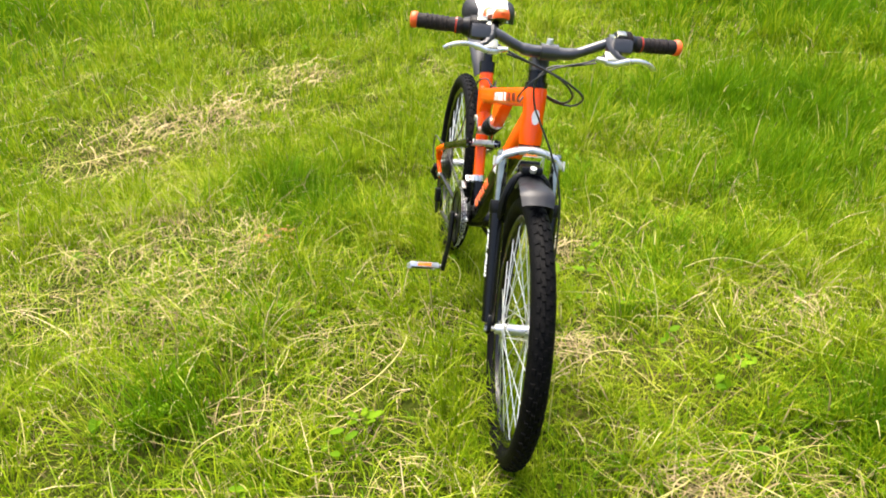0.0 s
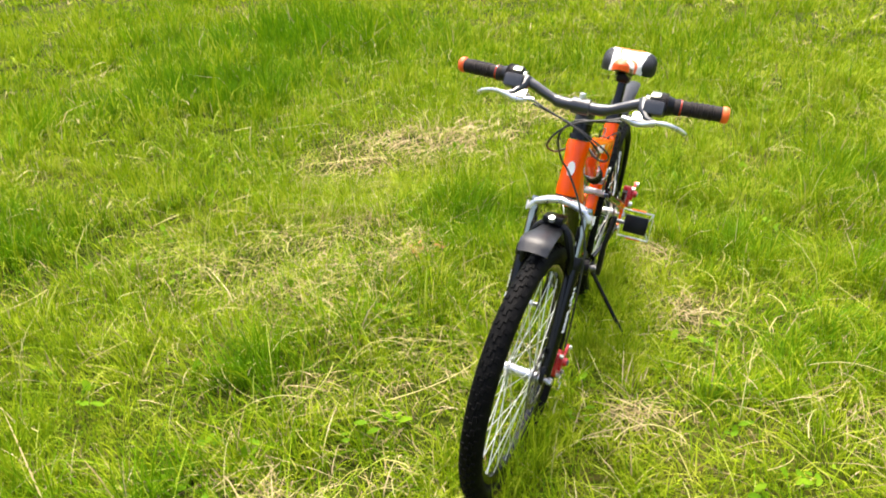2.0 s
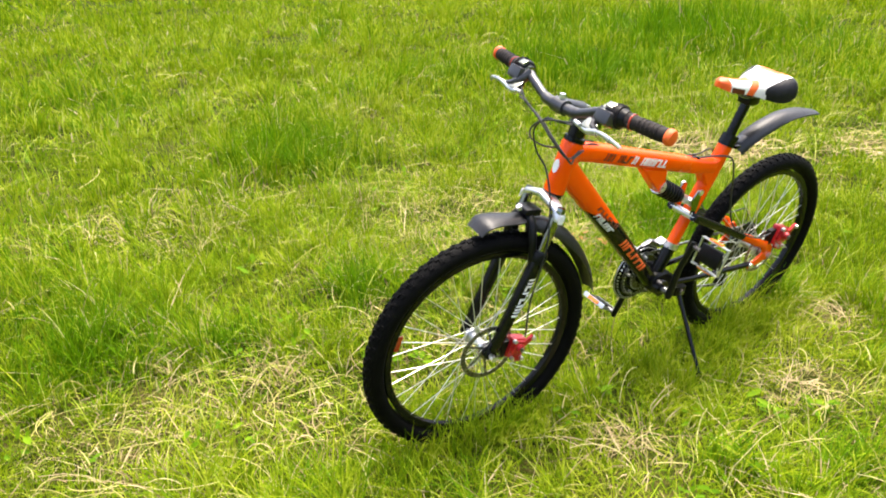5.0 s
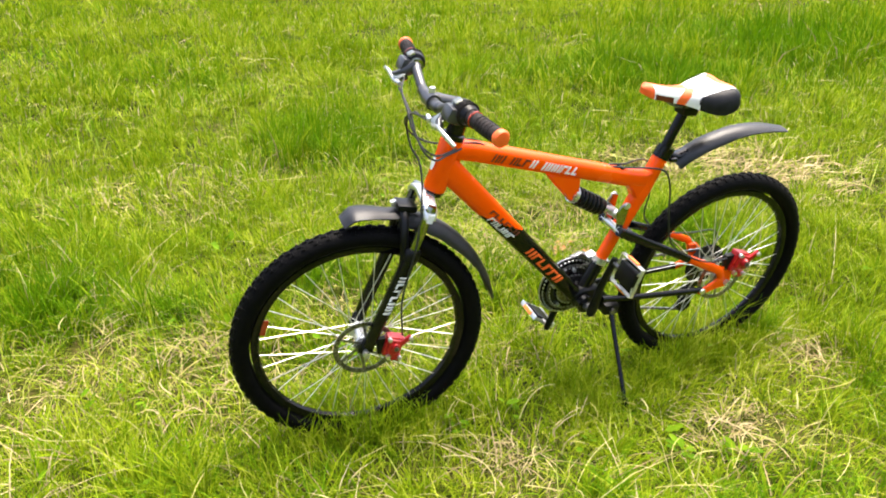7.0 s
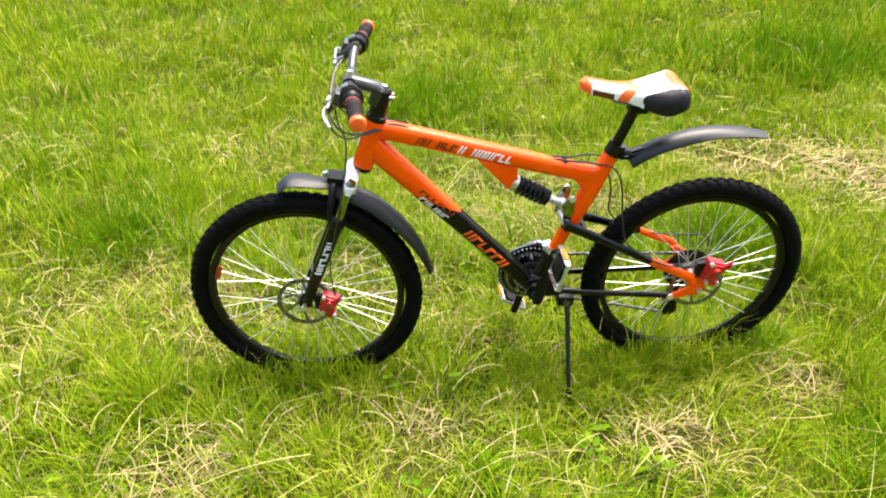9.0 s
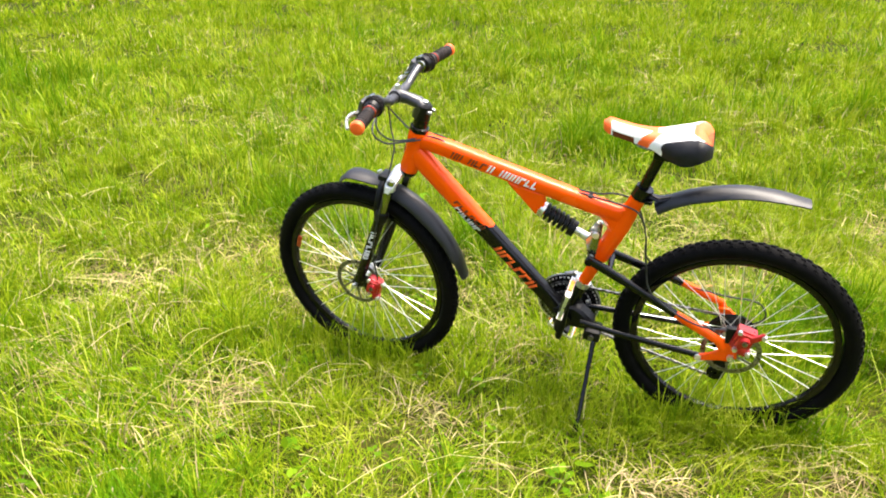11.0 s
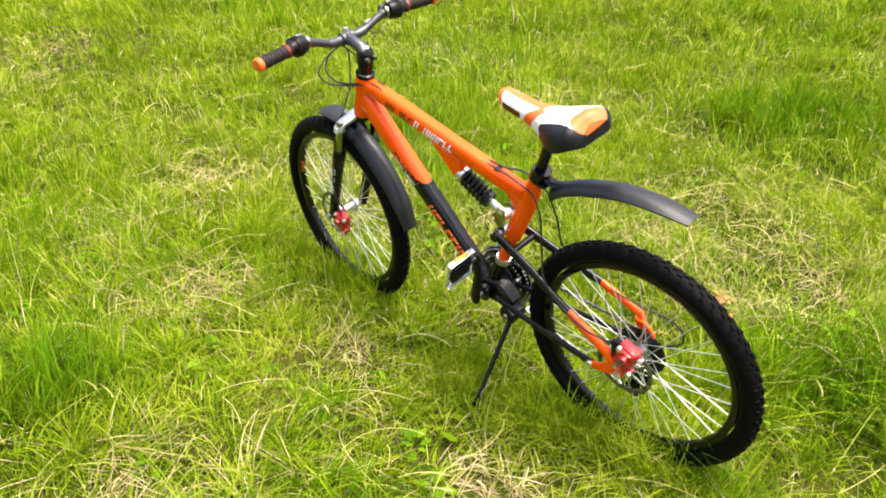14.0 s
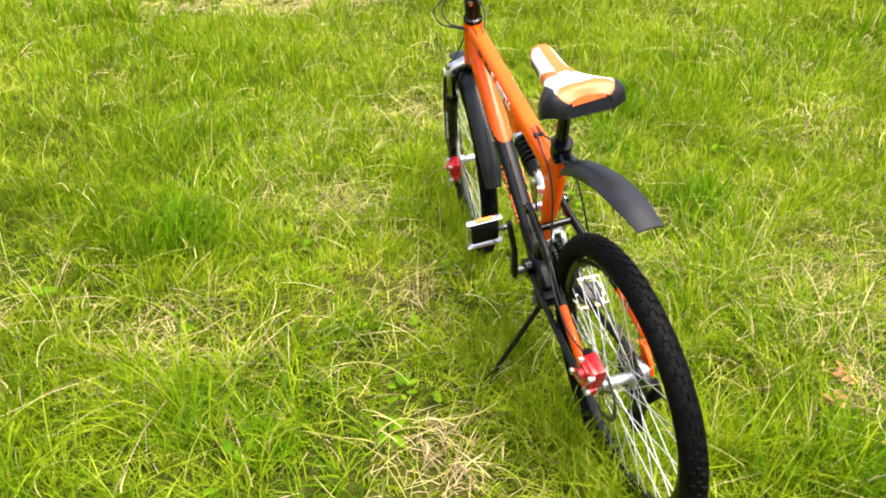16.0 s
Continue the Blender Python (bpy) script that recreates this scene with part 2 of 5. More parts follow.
def blades(x, y, h, w, lean, az, levels, z0=None):
    """Grass blades as tapering ribbons that bend over: verts and faces."""
    n = len(x)
    z0 = ground_z(x, y) - 0.006 if z0 is None else z0
    dx, dy = np.cos(az), np.sin(az)
    twist = az + math.pi / 2 + rng.normal(0, 0.5, n)
    sx, sy = np.cos(twist), np.sin(twist)
    curl = rng.normal(0, 0.2, n)
    rows = []
    for k in range(levels + 1):
        s = k / levels
        out = lean * h * s ** 2.0
        up = h * s * (1 - 0.42 * np.minimum(lean, 1.6) * s)
        bow = curl * h * s * s
        cx, cy, cz = x + dx * out - dy * bow, y + dy * out + dx * bow, z0 + up
        half = w * 0.5 * (1 - 0.55 * s)
        if k < levels:
            rows.append(np.stack([cx - sx * half, cy - sy * half, cz], 1))
            rows.append(np.stack([cx + sx * half, cy + sy * half, cz], 1))
        else:
            rows.append(np.stack([cx, cy, cz], 1))
    per = 2 * levels + 1
    verts = np.stack(rows, 1).reshape(-1, 3)
    base = (np.arange(n) * per)[:, None]
    quads = [base + np.array([[2 * k, 2 * k + 1, 2 * k + 3, 2 * k + 2]]) for k in range(levels - 1)]
    tri = base + np.array([[2 * levels - 2, 2 * levels - 1, 2 * levels]])
    return verts, ([np.concatenate(quads)] if quads else []), tri


def join_sets(sets):
    verts, quads, tris, at = [], [], [], 0
    for v, q, t in sets:
        verts.append(v)
        quads += [f + at for f in q]
        tris.append(t + at)
        at += len(v)
    return np.concatenate(verts), ([np.concatenate(quads)] if quads else []) + [np.concatenate(tris)]


def build_ground():
    fine = np.arange(-11, 11.01, 0.11)
    outer = 11 * np.cumprod(np.full(24, 1.24))
    line = np.concatenate([-outer[::-1], fine, outer])
    gx, gy = np.meshgrid(line + 0.45, line, indexing="ij")
    z = ground_z(gx, gy)
    n = len(line)
    i = np.arange(n * n).reshape(n, n)
    quads = np.stack([i[:-1, :-1], i[1:, :-1], i[1:, 1:], i[:-1, 1:]], -1).reshape(-1, 4)
    ob = stuff("ground", np.stack([gx.ravel(), gy.ravel(), z.ravel()], 1), [quads], M_SOIL,
               "earthy meadow ground under green and dry grass", "ground")
    ob["kind"] = "structure"


def build_grass():
    green, lush, thatch = [], [], []
    for inner, outer, density, width, tall, levels in ((0, 2.1, 12000, 0.0038, 0.108, 3), (2.1, 3.6, 5600, 0.0058, 0.115, 2),
                                                       (3.6, 6.0, 2900, 0.0092, 0.138, 2), (6.0, 10.5, 1150, 0.016, 0.16, 1), (10.5, 17.0, 220, 0.034, 0.19, 1)):
        x, y = scatter(inner, outer, density)
        n = len(x)
        # more than half of the blades stand in tufts and fan out from their middle
        cx, cy = scatter(inner, outer, density / 75)
        home = rng.integers(0, len(cx), n)
        spread = 0.020 + 0.25 * width * 8
        ox, oy = rng.normal(0, spread, n), rng.normal(0, spread, n)
        tufted = rng.random(n) < 0.62
        x, y = np.where(tufted, cx[home] + ox, x), np.where(tufted, cy[home] + oy, y)
        vigour = np.where(tufted, np.minimum(rng.gamma(7.0, 1 / 7.0, len(cx)), 1.6)[home], 0.75)
        matted = field(MATS, x, y)
        dry = np.clip(0.5 * field(DRY, x, y) + 0.45 * (value_noise(x, y, 0.35) - 0.5) + 0.5 * matted, 0, 1)
        rich = np.clip(field(LUSH, x, y) + 0.9 * (value_noise(x + 40, y, 0.8) - 0.52), 0, 1)
        clump = value_noise(x + 7, y + 3, 0.11)
        keep = rng.random(n) > 0.35 * dry + 0.4 * matted
        flow = value_noise(x, y + 30, 1.1) * 9 + value_noise(x + 11, y, 0.3) * 3
        az = np.where(tufted, np.arctan2(oy + 0.4 * spread * np.sin(flow), ox + 0.4 * spread * np.cos(flow)) + rng.normal(0, 0.5, n), flow + rng.normal(0, 0.95, n))
        tuft = value_noise(x + 19, y + 31, 0.24)
        h = tall * vigour * rng.uniform(0.4, 1.3, n) * (0.42 + 0.75 * clump * tuft + 0.45 * tuft + 0.95 * rich - 0.3 * dry)
        # trodden strip beside the bicycle, where the grass is short and matted
        trod = np.exp(-((x - 0.55) / 0.95) ** 2 - ((y + 0.38) / 0.5) ** 2)
        h *= 1 - 0.36 * trod * (1 - rich)
        lean = np.abs(rng.normal(0.50, 0.5, n)) * (1 - 0.45 * rich) + 0.35 * dry + 0.3 * trod
        w = width * rng.uniform(0.55, 1.35, n) * (1 + 0.35 * rich)
        deep = keep & (rng.random(n) < 0.06 + 0.85 * rich)
        brown = keep & ~deep & (rng.random(n) < 0.03 + 0.42 * dry)
        plain = keep & ~deep & ~brown
        for pick, box in ((plain, green), (deep, lush), (brown, thatch)):
            flat = 1.0 if box is not thatch else 1.7
            box.append(blades(x[pick], y[pick], h[pick], w[pick], lean[pick] * flat, az[pick], levels))
    for name, sets, mat, label in (("grass", green, M_GRASS, "short yellow-green meadow grass, roughly mown"),
                                   ("tall_grass", lush, M_LUSH, "taller deep green tufts of meadow grass"),
                                   ("withered_grass", thatch, M_THATCH, "withered brown grass between the green blades")):
        v, f = join_sets(sets)
        stuff(name, v, f, mat, label, "grass")


def ribbons(x, y, z, length, az, curl, width, rise, steps=5):
    """Long cut stalks that lie over the grass in shallow arcs."""
    n = len(x)
    rows = []
    for k in range(steps + 1):
        s = k / steps - 0.5
        a = az + curl * s
        cx, cy = x + np.cos(a) * length * s, y + np.sin(a) * length * s
        cz = z + rise * (0.25 - s * s) * 4 + rise * 0.4 * s
        px, py = -np.sin(a) * width / 2, np.cos(a) * width / 2
        rows += [np.stack([cx - px, cy - py, cz], 1), np.stack([cx + px, cy + py, cz + width * 0.5], 1)]
    per = 2 * (steps + 1)
    verts = np.stack(rows, 1).reshape(-1, 3)
    base = (np.arange(n) * per)[:, None]
    quads = np.concatenate([base + np.array([[2 * k, 2 * k + 1, 2 * k + 3, 2 * k + 2]]) for k in range(steps)])
    return verts, quads


def build_straw():
    vs, qs, at = [], [], 0
    for inner, outer, density, width in ((0, 2.0, 250, 0.0018), (2.0, 4.5, 140, 0.0029), (4.5, 9.0, 22, 0.005)):
        x, y = scatter(inner, outer, density * 2.6)
        dry = np.clip(field(DRY, x, y) + 0.5 * (value_noise(x, y, 0.35) - 0.4), 0, 1)
        keep = rng.random(len(x)) < 0.06 + 0.32 * dry
        x, y = x[keep], y[keep]
        n = len(x)
        length = np.minimum(rng.gamma(2.0, 0.055, n) + 0.03, 0.34)
        v, q = ribbons(x, y, ground_z(x, y) + rng.uniform(0.005, 0.065, n), length, rng.uniform(0, 6.3, n),
                       rng.normal(0, 0.5, n), width * rng.uniform(0.5, 1.3, n), rng.uniform(0.0, 0.03, n), 7)
        vs.append(v)
        qs.append(q + at)
        at += len(v)
    stuff("straw", np.concatenate(vs), [np.concatenate(qs)], M_STRAW, "pale dry straw lying loose over the mown grass", "straw")


def build_thatch():
    """Mats of short cut grass in the worn patches, bleached and lying flat."""
    vs, qs, at = [], [], 0
    for (a, b, r) in MATS:
        n = int(min(1200, 4000 * r * r + 45))
        x, y = a + rng.normal(0, r * 0.8, n), b + rng.normal(0, r * 0.8, n)
        rough = value_noise(x, y, 0.09) > 0.45
        x, y = x[rough], y[rough]
        n = len(x)
        size = 1.0 if math.hypot(a - 0.45, b) < 2.0 else 1.7
        v, q = ribbons(x, y, ground_z(x, y) + rng.uniform(0.002, 0.050, n), rng.gamma(3.0, 0.018, n) * size + 0.018, rng.normal(rng.uniform(0, 6.3), 0.9, n),
                       rng.normal(0, 0.3, n), 0.0023 * size * rng.uniform(0.5, 1.4, n), rng.uniform(0, 0.014, n), 3)
        vs.append(v)
        qs.append(q + at)
        at += len(v)
    stuff("cut_grass", np.concatenate(vs), [np.concatenate(qs)], M_THATCH, "flattened bleached cut grass in worn patches", "grass")


def build_long_blades():
    """Long thin blades that arch over and cross one another above the turf."""
    sets = []
    for inner, outer, density, width in ((0, 2.4, 260, 0.0030), (2.4, 4.6, 170, 0.0044), (4.6, 8.0, 26, 0.008)):
        x, y = scatter(inner, outer, density)
        clear = np.hypot((x - np.clip(x, -0.35, 1.4)), (y - 0.03)) > 0.16
        thick = value_noise(x + 3, y + 50, 0.4)
        keep = clear & (rng.random(len(x)) < 0.25 + 0.9 * thick)
        x, y = x[keep], y[keep]
        n = len(x)
        near_bike = np.exp(-((x - 0.5) / 1.0) ** 2 - ((y + 0.2) / 0.45) ** 2)
        h = rng.uniform(0.11, 0.24, n) * (1 - 0.35 * near_bike)
        sets.append(blades(x, y, h, width * rng.uniform(0.6, 1.3, n), rng.gamma(3.0, 0.28, n), rng.uniform(0, 6.3, n), 5))
    v, f = join_sets(sets)
    stuff("long_grass", v, f, M_LONG, "long thin pale green grass blades arching over the turf", "grass")


def build_tyre_tufts():
    """Blades that stand up round the feet of both tyres."""
    sets = []
    for cx, cy in ((-0.06, 0.10), (1.09, 0.10)):
        n = 1000
        x = cx + rng.normal(0.02, 0.17, n)
        side = np.where(rng.random(n) < 0.68, -1, 1)
        y = cy + side * rng.uniform(0.030, 0.13, n)
        sets.append(blades(x, y, rng.uniform(0.07, 0.165, n), 0.0042 * rng.uniform(0.6, 1.3, n), np.abs(rng.normal(0.3, 0.3, n)), rng.uniform(0, 6.3, n), 3))
    n = 420
    sets.append(blades(rng.uniform(0.48, 0.655, n), rng.uniform(-0.17, 0.03, n), rng.uniform(0.06, 0.14, n), 0.0042 * rng.uniform(0.6, 1.3, n), np.abs(rng.normal(0.35, 0.3, n)), rng.uniform(0, 6.3, n), 3))
    v, f = join_sets(sets)
    stuff("tuft_grass", v, f, M_GRASS, "green blades standing against tyres and kickstand", "grass")


def build_stalks():
    """Standing seed stalks: thin stems with a slender ear."""
    x, y = scatter(0, 7.5, 10)
    n = len(x)
    h, az, lean = rng.uniform(0.14, 0.30, n), rng.uniform(0, 6.3, n), np.abs(rng.normal(0.5, 0.4, n))
    stems = blades(x, y, h, np.full(n, 0.0030), lean, az, 3)
    tipx, tipy = x + np.cos(az) * lean * h * 0.96, y + np.sin(az) * lean * h * 0.96
    tipz = ground_z(x, y) + h * (1 - 0.38 * np.minimum(lean, 1.3)) - 0.012
    ears = blades(tipx, tipy, np.full(n, 0.045), np.full(n, 0.0045), lean * 1.5, az, 3, tipz)
    v, f = join_sets([stems, ears])
    stuff("seed_stalks", v, f, M_STRAW, "thin pale grass stalks with seed ears", "grass")


def leaf_set(x, y, z, size, az, tilt, wide=0.55):
    """Oval leaves of six triangles, folded a little along the rib."""
    n = len(x)
    ca, sa, ct, st = np.cos(az), np.sin(az), np.cos(tilt), np.sin(tilt)
    pts = [(0, 0, 0), (0.35, 0.5 * wide, 0.05), (0.75, 0.4 * wide, 0.06), (1, 0, 0), (0.75, -0.4 * wide, 0.06), (0.35, -0.5 * wide, 0.05), (0.5, 0, -0.03)]
    rows = []
    for a, b, c in pts:
        u, v, w = a * size, b * size, c * size
        rows.append(np.stack([x + ca * (u * ct - w * st) - sa * v, y + sa * (u * ct - w * st) + ca * v, z + u * st + w * ct], 1))
    verts = np.stack(rows, 1).reshape(-1, 3)
    base = (np.arange(n) * 7)[:, None]
    tris = np.concatenate([base + np.array([[k, (k + 1) % 6, 6]]) for k in range(6)])
    return verts, [], tris


def build_weeds():
    sets = []
    for outer, density in ((2.2, 5), (6.5, 2.5)):
        cx, cy = scatter(0, outer, density)
        for k in range(6):
            n = len(cx)
            keep = rng.random(n) < 0.75
            x, y = cx[keep] + rng.normal(0, 0.018, keep.sum()), cy[keep] + rng.normal(0, 0.018, keep.sum())
            m = len(x)
            sets.append(leaf_set(x, y, ground_z(x, y) + rng.uniform(0.02, 0.075, m), rng.uniform(0.016, 0.045, m), rng.uniform(0, 6.3, m), rng.normal(0.35, 0.35, m)))
    # broad rosettes
    for a, b in ((0.44, -0.46), (0.70, -0.36), (0.84, -0.42), (-0.02, 0.42), (-0.5, 0.80), (0.0, 0.95)):
        m = 8
        az = np.arange(m) * 2.4 + rng.normal(0, 0.2, m)
        x, y = a + np.cos(az) * 0.012, b + np.sin(az) * 0.012
        sets.append(leaf_set(x, y, ground_z(x, y) + rng.uniform(0.02, 0.05, m), rng.uniform(0.028, 0.052, m), az, rng.normal(0.25, 0.3, m), 0.5))
    v, f = join_sets(sets)
    stuff("weed_leaves", v, f, M_WEED, "small broad weed leaves growing through the grass", "weeds")


def build_dead_leaves():
    spots = [(0.95, 0.80), (0.98, 0.78), (1.05, 0.71)]
    x = np.concatenate([a + rng.normal(0, 0.018, 8) for a, b in spots])
    y = np.concatenate([b + rng.normal(0, 0.018, 8) for a, b in spots])
    n = len(x)
    v, f = join_sets([leaf_set(x, y, ground_z(x, y) + rng.uniform(0.04, 0.08, n), rng.uniform(0.02, 0.04, n), rng.uniform(0, 6.3, n), rng.normal(0.2, 0.3, n), 0.4)])
    stuff("dead_leaves", v, f, M_DEAD, "withered orange-brown leaves lying in the grass", "leaves")


build_ground()
build_grass()
build_straw()
build_thatch()
build_long_blades()
build_tyre_tufts()
build_stalks()
build_weeds()
build_dead_leaves()


# ---- mesh helpers for the bicycle ----
V = Vector


def part(name, bm, material, parent, label="", smooth=True, angle=40):
    me = bpy.data.meshes.new(name)
    bmesh.ops.recalc_face_normals(bm, faces=bm.faces)
    for f in bm.faces:
        f.smooth = smooth
    if smooth:
        for e in bm.edges:
            e.smooth = len(e.link_faces) < 2 or e.calc_face_angle(0) < radians(angle)
    bm.to_mesh(me)
    bm.free()
    me.materials.append(material)
    ob = new(name, me)
    ob.parent = parent
    return tagged(ob, label) if label else ob


def sweep(bm, pts, radii, seg=12, side=(0, 1, 0), power=2.0):
    """A tube along pts; radii: one number, or a pair (along side, across it), for each point; power over 2 squares it off."""
    pts = [V(p) for p in pts]
    n = len(pts)
    if not isinstance(radii, list):
        radii = [radii] * n
    rings = []
    ref = V(side)
    for i, p in enumerate(pts):
        t = (pts[min(i + 1, n - 1)] - pts[max(i - 1, 0)]).normalized()
        s = ref - t * ref.dot(t)
        if s.length < 0.15:
            s = V((0, 0, 1)) - t * t.z
        s.normalize()
        ref = s
        u = t.cross(s)
        a, b = radii[i] if isinstance(radii[i], tuple) else (radii[i], radii[i])
        ring = []
        for k in range(seg):
            c, d = math.cos(2 * math.pi * k / seg), math.sin(2 * math.pi * k / seg)
            c, d = math.copysign(abs(c) ** (2 / power), c), math.copysign(abs(d) ** (2 / power), d)
            ring.append(bm.verts.new(p + s * a * c + u * b * d))
        rings.append(ring)
    for r, q in zip(rings, rings[1:]):
        for k in range(seg):
            bm.faces.new((r[k], r[(k + 1) % seg], q[(k + 1) % seg], q[k]))
    bm.faces.new(rings[0])
    bm.faces.new(rings[-1])
    return bm


def smooth_line(pts, steps=6):
    """A Catmull-Rom line through pts."""
    p = [V(q) for q in pts]
    p = [p[0] * 2 - p[1], *p, p[-1] * 2 - p[-2]]
    out = []
    for i in range(1, len(p) - 2):
        for k in range(steps):
            t = k / steps
            out.append(0.5 * ((2 * p[i]) + (p[i + 1] - p[i - 1]) * t + (2 * p[i - 1] - 5 * p[i] + 4 * p[i + 1] - p[i + 2]) * t * t
                              + (3 * p[i] - p[i - 1] - 3 * p[i + 1] + p[i + 2]) * t ** 3))
    return out + [p[-2]]


def tube(p0, p1, r0, r1=None, seg=14, bm=None):
    bm = bm or bmesh.new()
    d = (V(p1) - V(p0)).normalized()
    side = (1, 0, 0) if abs(d.y) > 0.8 else (0, 1, 0)
    return sweep(bm, [p0, p1], [r0, r0 if r1 is None else r1], seg, side)


def cable(pts, r=0.0025, seg=6):
    return sweep(bmesh.new(), smooth_line(pts), r, seg)


def lathe(profile, centre, seg=64, bm=None, closed=True):
    """Turn a profile of (radius, y) about an axle along y."""
    bm = bm or bmesh.new()
    c = V(centre)
    rings = []
    for k in range(seg):
        a = 2 * math.pi * k / seg
        rings.append([bm.verts.new(c + V((r * math.cos(a), y, r * math.sin(a)))) for r, y in profile])
    m = len(profile)
    for k in range(seg):
        q, r = rings[k], rings[(k + 1) % seg]
        for i in range(m if closed else m - 1):
            bm.faces.new((q[i], q[(i + 1) % m], r[(i + 1) % m], r[i]))
    return bm


def block(centre, size, matrix=None, bevel=0.0, bm=None):
    own = bmesh.new()
    bmesh.ops.create_cube(own, size=1)
    bmesh.ops.scale(own, vec=size, verts=own.verts)
    if bevel:
        bmesh.ops.bevel(own, geom=own.edges[:], offset=bevel, segments=2, profile=0.6, affect='EDGES')
    if matrix:
        own.transform(matrix)
    bmesh.ops.translate(own, vec=centre, verts=own.verts)
    if bm is None:
        return own
    me = bpy.data.meshes.new("tmp")
    own.to_mesh(me)
    own.free()
    bm.from_mesh(me)
    bpy.data.meshes.remove(me)
    return bm


def along(p0, p1):
    """A rotation whose x runs from p0 to p1 in the plane of the bicycle."""
    d = V(p1) - V(p0)
    return Matrix.Rotation(-math.atan2(d.z, d.x), 4, 'Y')


def plate(outline, y0, y1, bm=None, bevel=0.0):
    """A flat plate with an outline in x and z between two y."""
    own = bmesh.new()
    a = [own.verts.new((x, y0, z)) for x, z in outline]
    own.faces.new(a)
    r = bmesh.ops.extrude_face_region(own, geom=own.faces[:])
    bmesh.ops.translate(own, vec=(0, y1 - y0, 0), verts=[g for g in r["geom"] if isinstance(g, bmesh.types.BMVert)])
    if bevel:
        bmesh.ops.bevel(own, geom=own.edges[:], offset=bevel, segments=1, affect='EDGES')
    if bm is None:
        return own
    me = bpy.data.meshes.new("tmp")
    own.to_mesh(me)
    own.free()
    bm.from_mesh(me)
    bpy.data.meshes.remove(me)
    return bm


# ---- the bicycle: x runs back from the front contact, y to its right, z up; it leans on its stand ----
bicycle = tagged(new("bicycle"), "orange and black full-suspension mountain bicycle leaning on its kickstand in grass", "bicycle")
bicycle.matrix_basis = pose(0, 0.076, 0.0, 8.2, 0, 0.95)

FRONT = V((-0.053, -0.008, 0.299))
REAR = V((1.081, 0, 0.254))
BB = V((0.605, 0, 0.266))
HEAD_TOP, HEAD_BOTTOM = V((0.187, 0, 0.828)), V((0.143, 0, 0.702))
STEER_AXIS = (HEAD_TOP - HEAD_BOTTOM).normalized()
STEER = Matrix.Translation(HEAD_BOTTOM) @ Matrix.Rotation(radians(-5.0), 4, STEER_AXIS) @ Matrix.Translation(-HEAD_BOTTOM)
BAR_TURN = Matrix.Translation(HEAD_BOTTOM) @ Matrix.Rotation(radians(-2.1), 4, STEER_AXIS) @ Matrix.Translation(-HEAD_BOTTOM)


def spart(name, bm, material, parent, label="", smooth=True, angle=40):
    """A part that turns with the fork."""
    bm.transform(STEER)
    return part(name, bm, material, parent, label, smooth, angle)


def bpart(name, bm, material, parent, label="", smooth=True, angle=40):
    """A part that turns with the handlebar."""
    bm.transform(BAR_TURN)
    return part(name, bm, material, parent, label, smooth, angle)


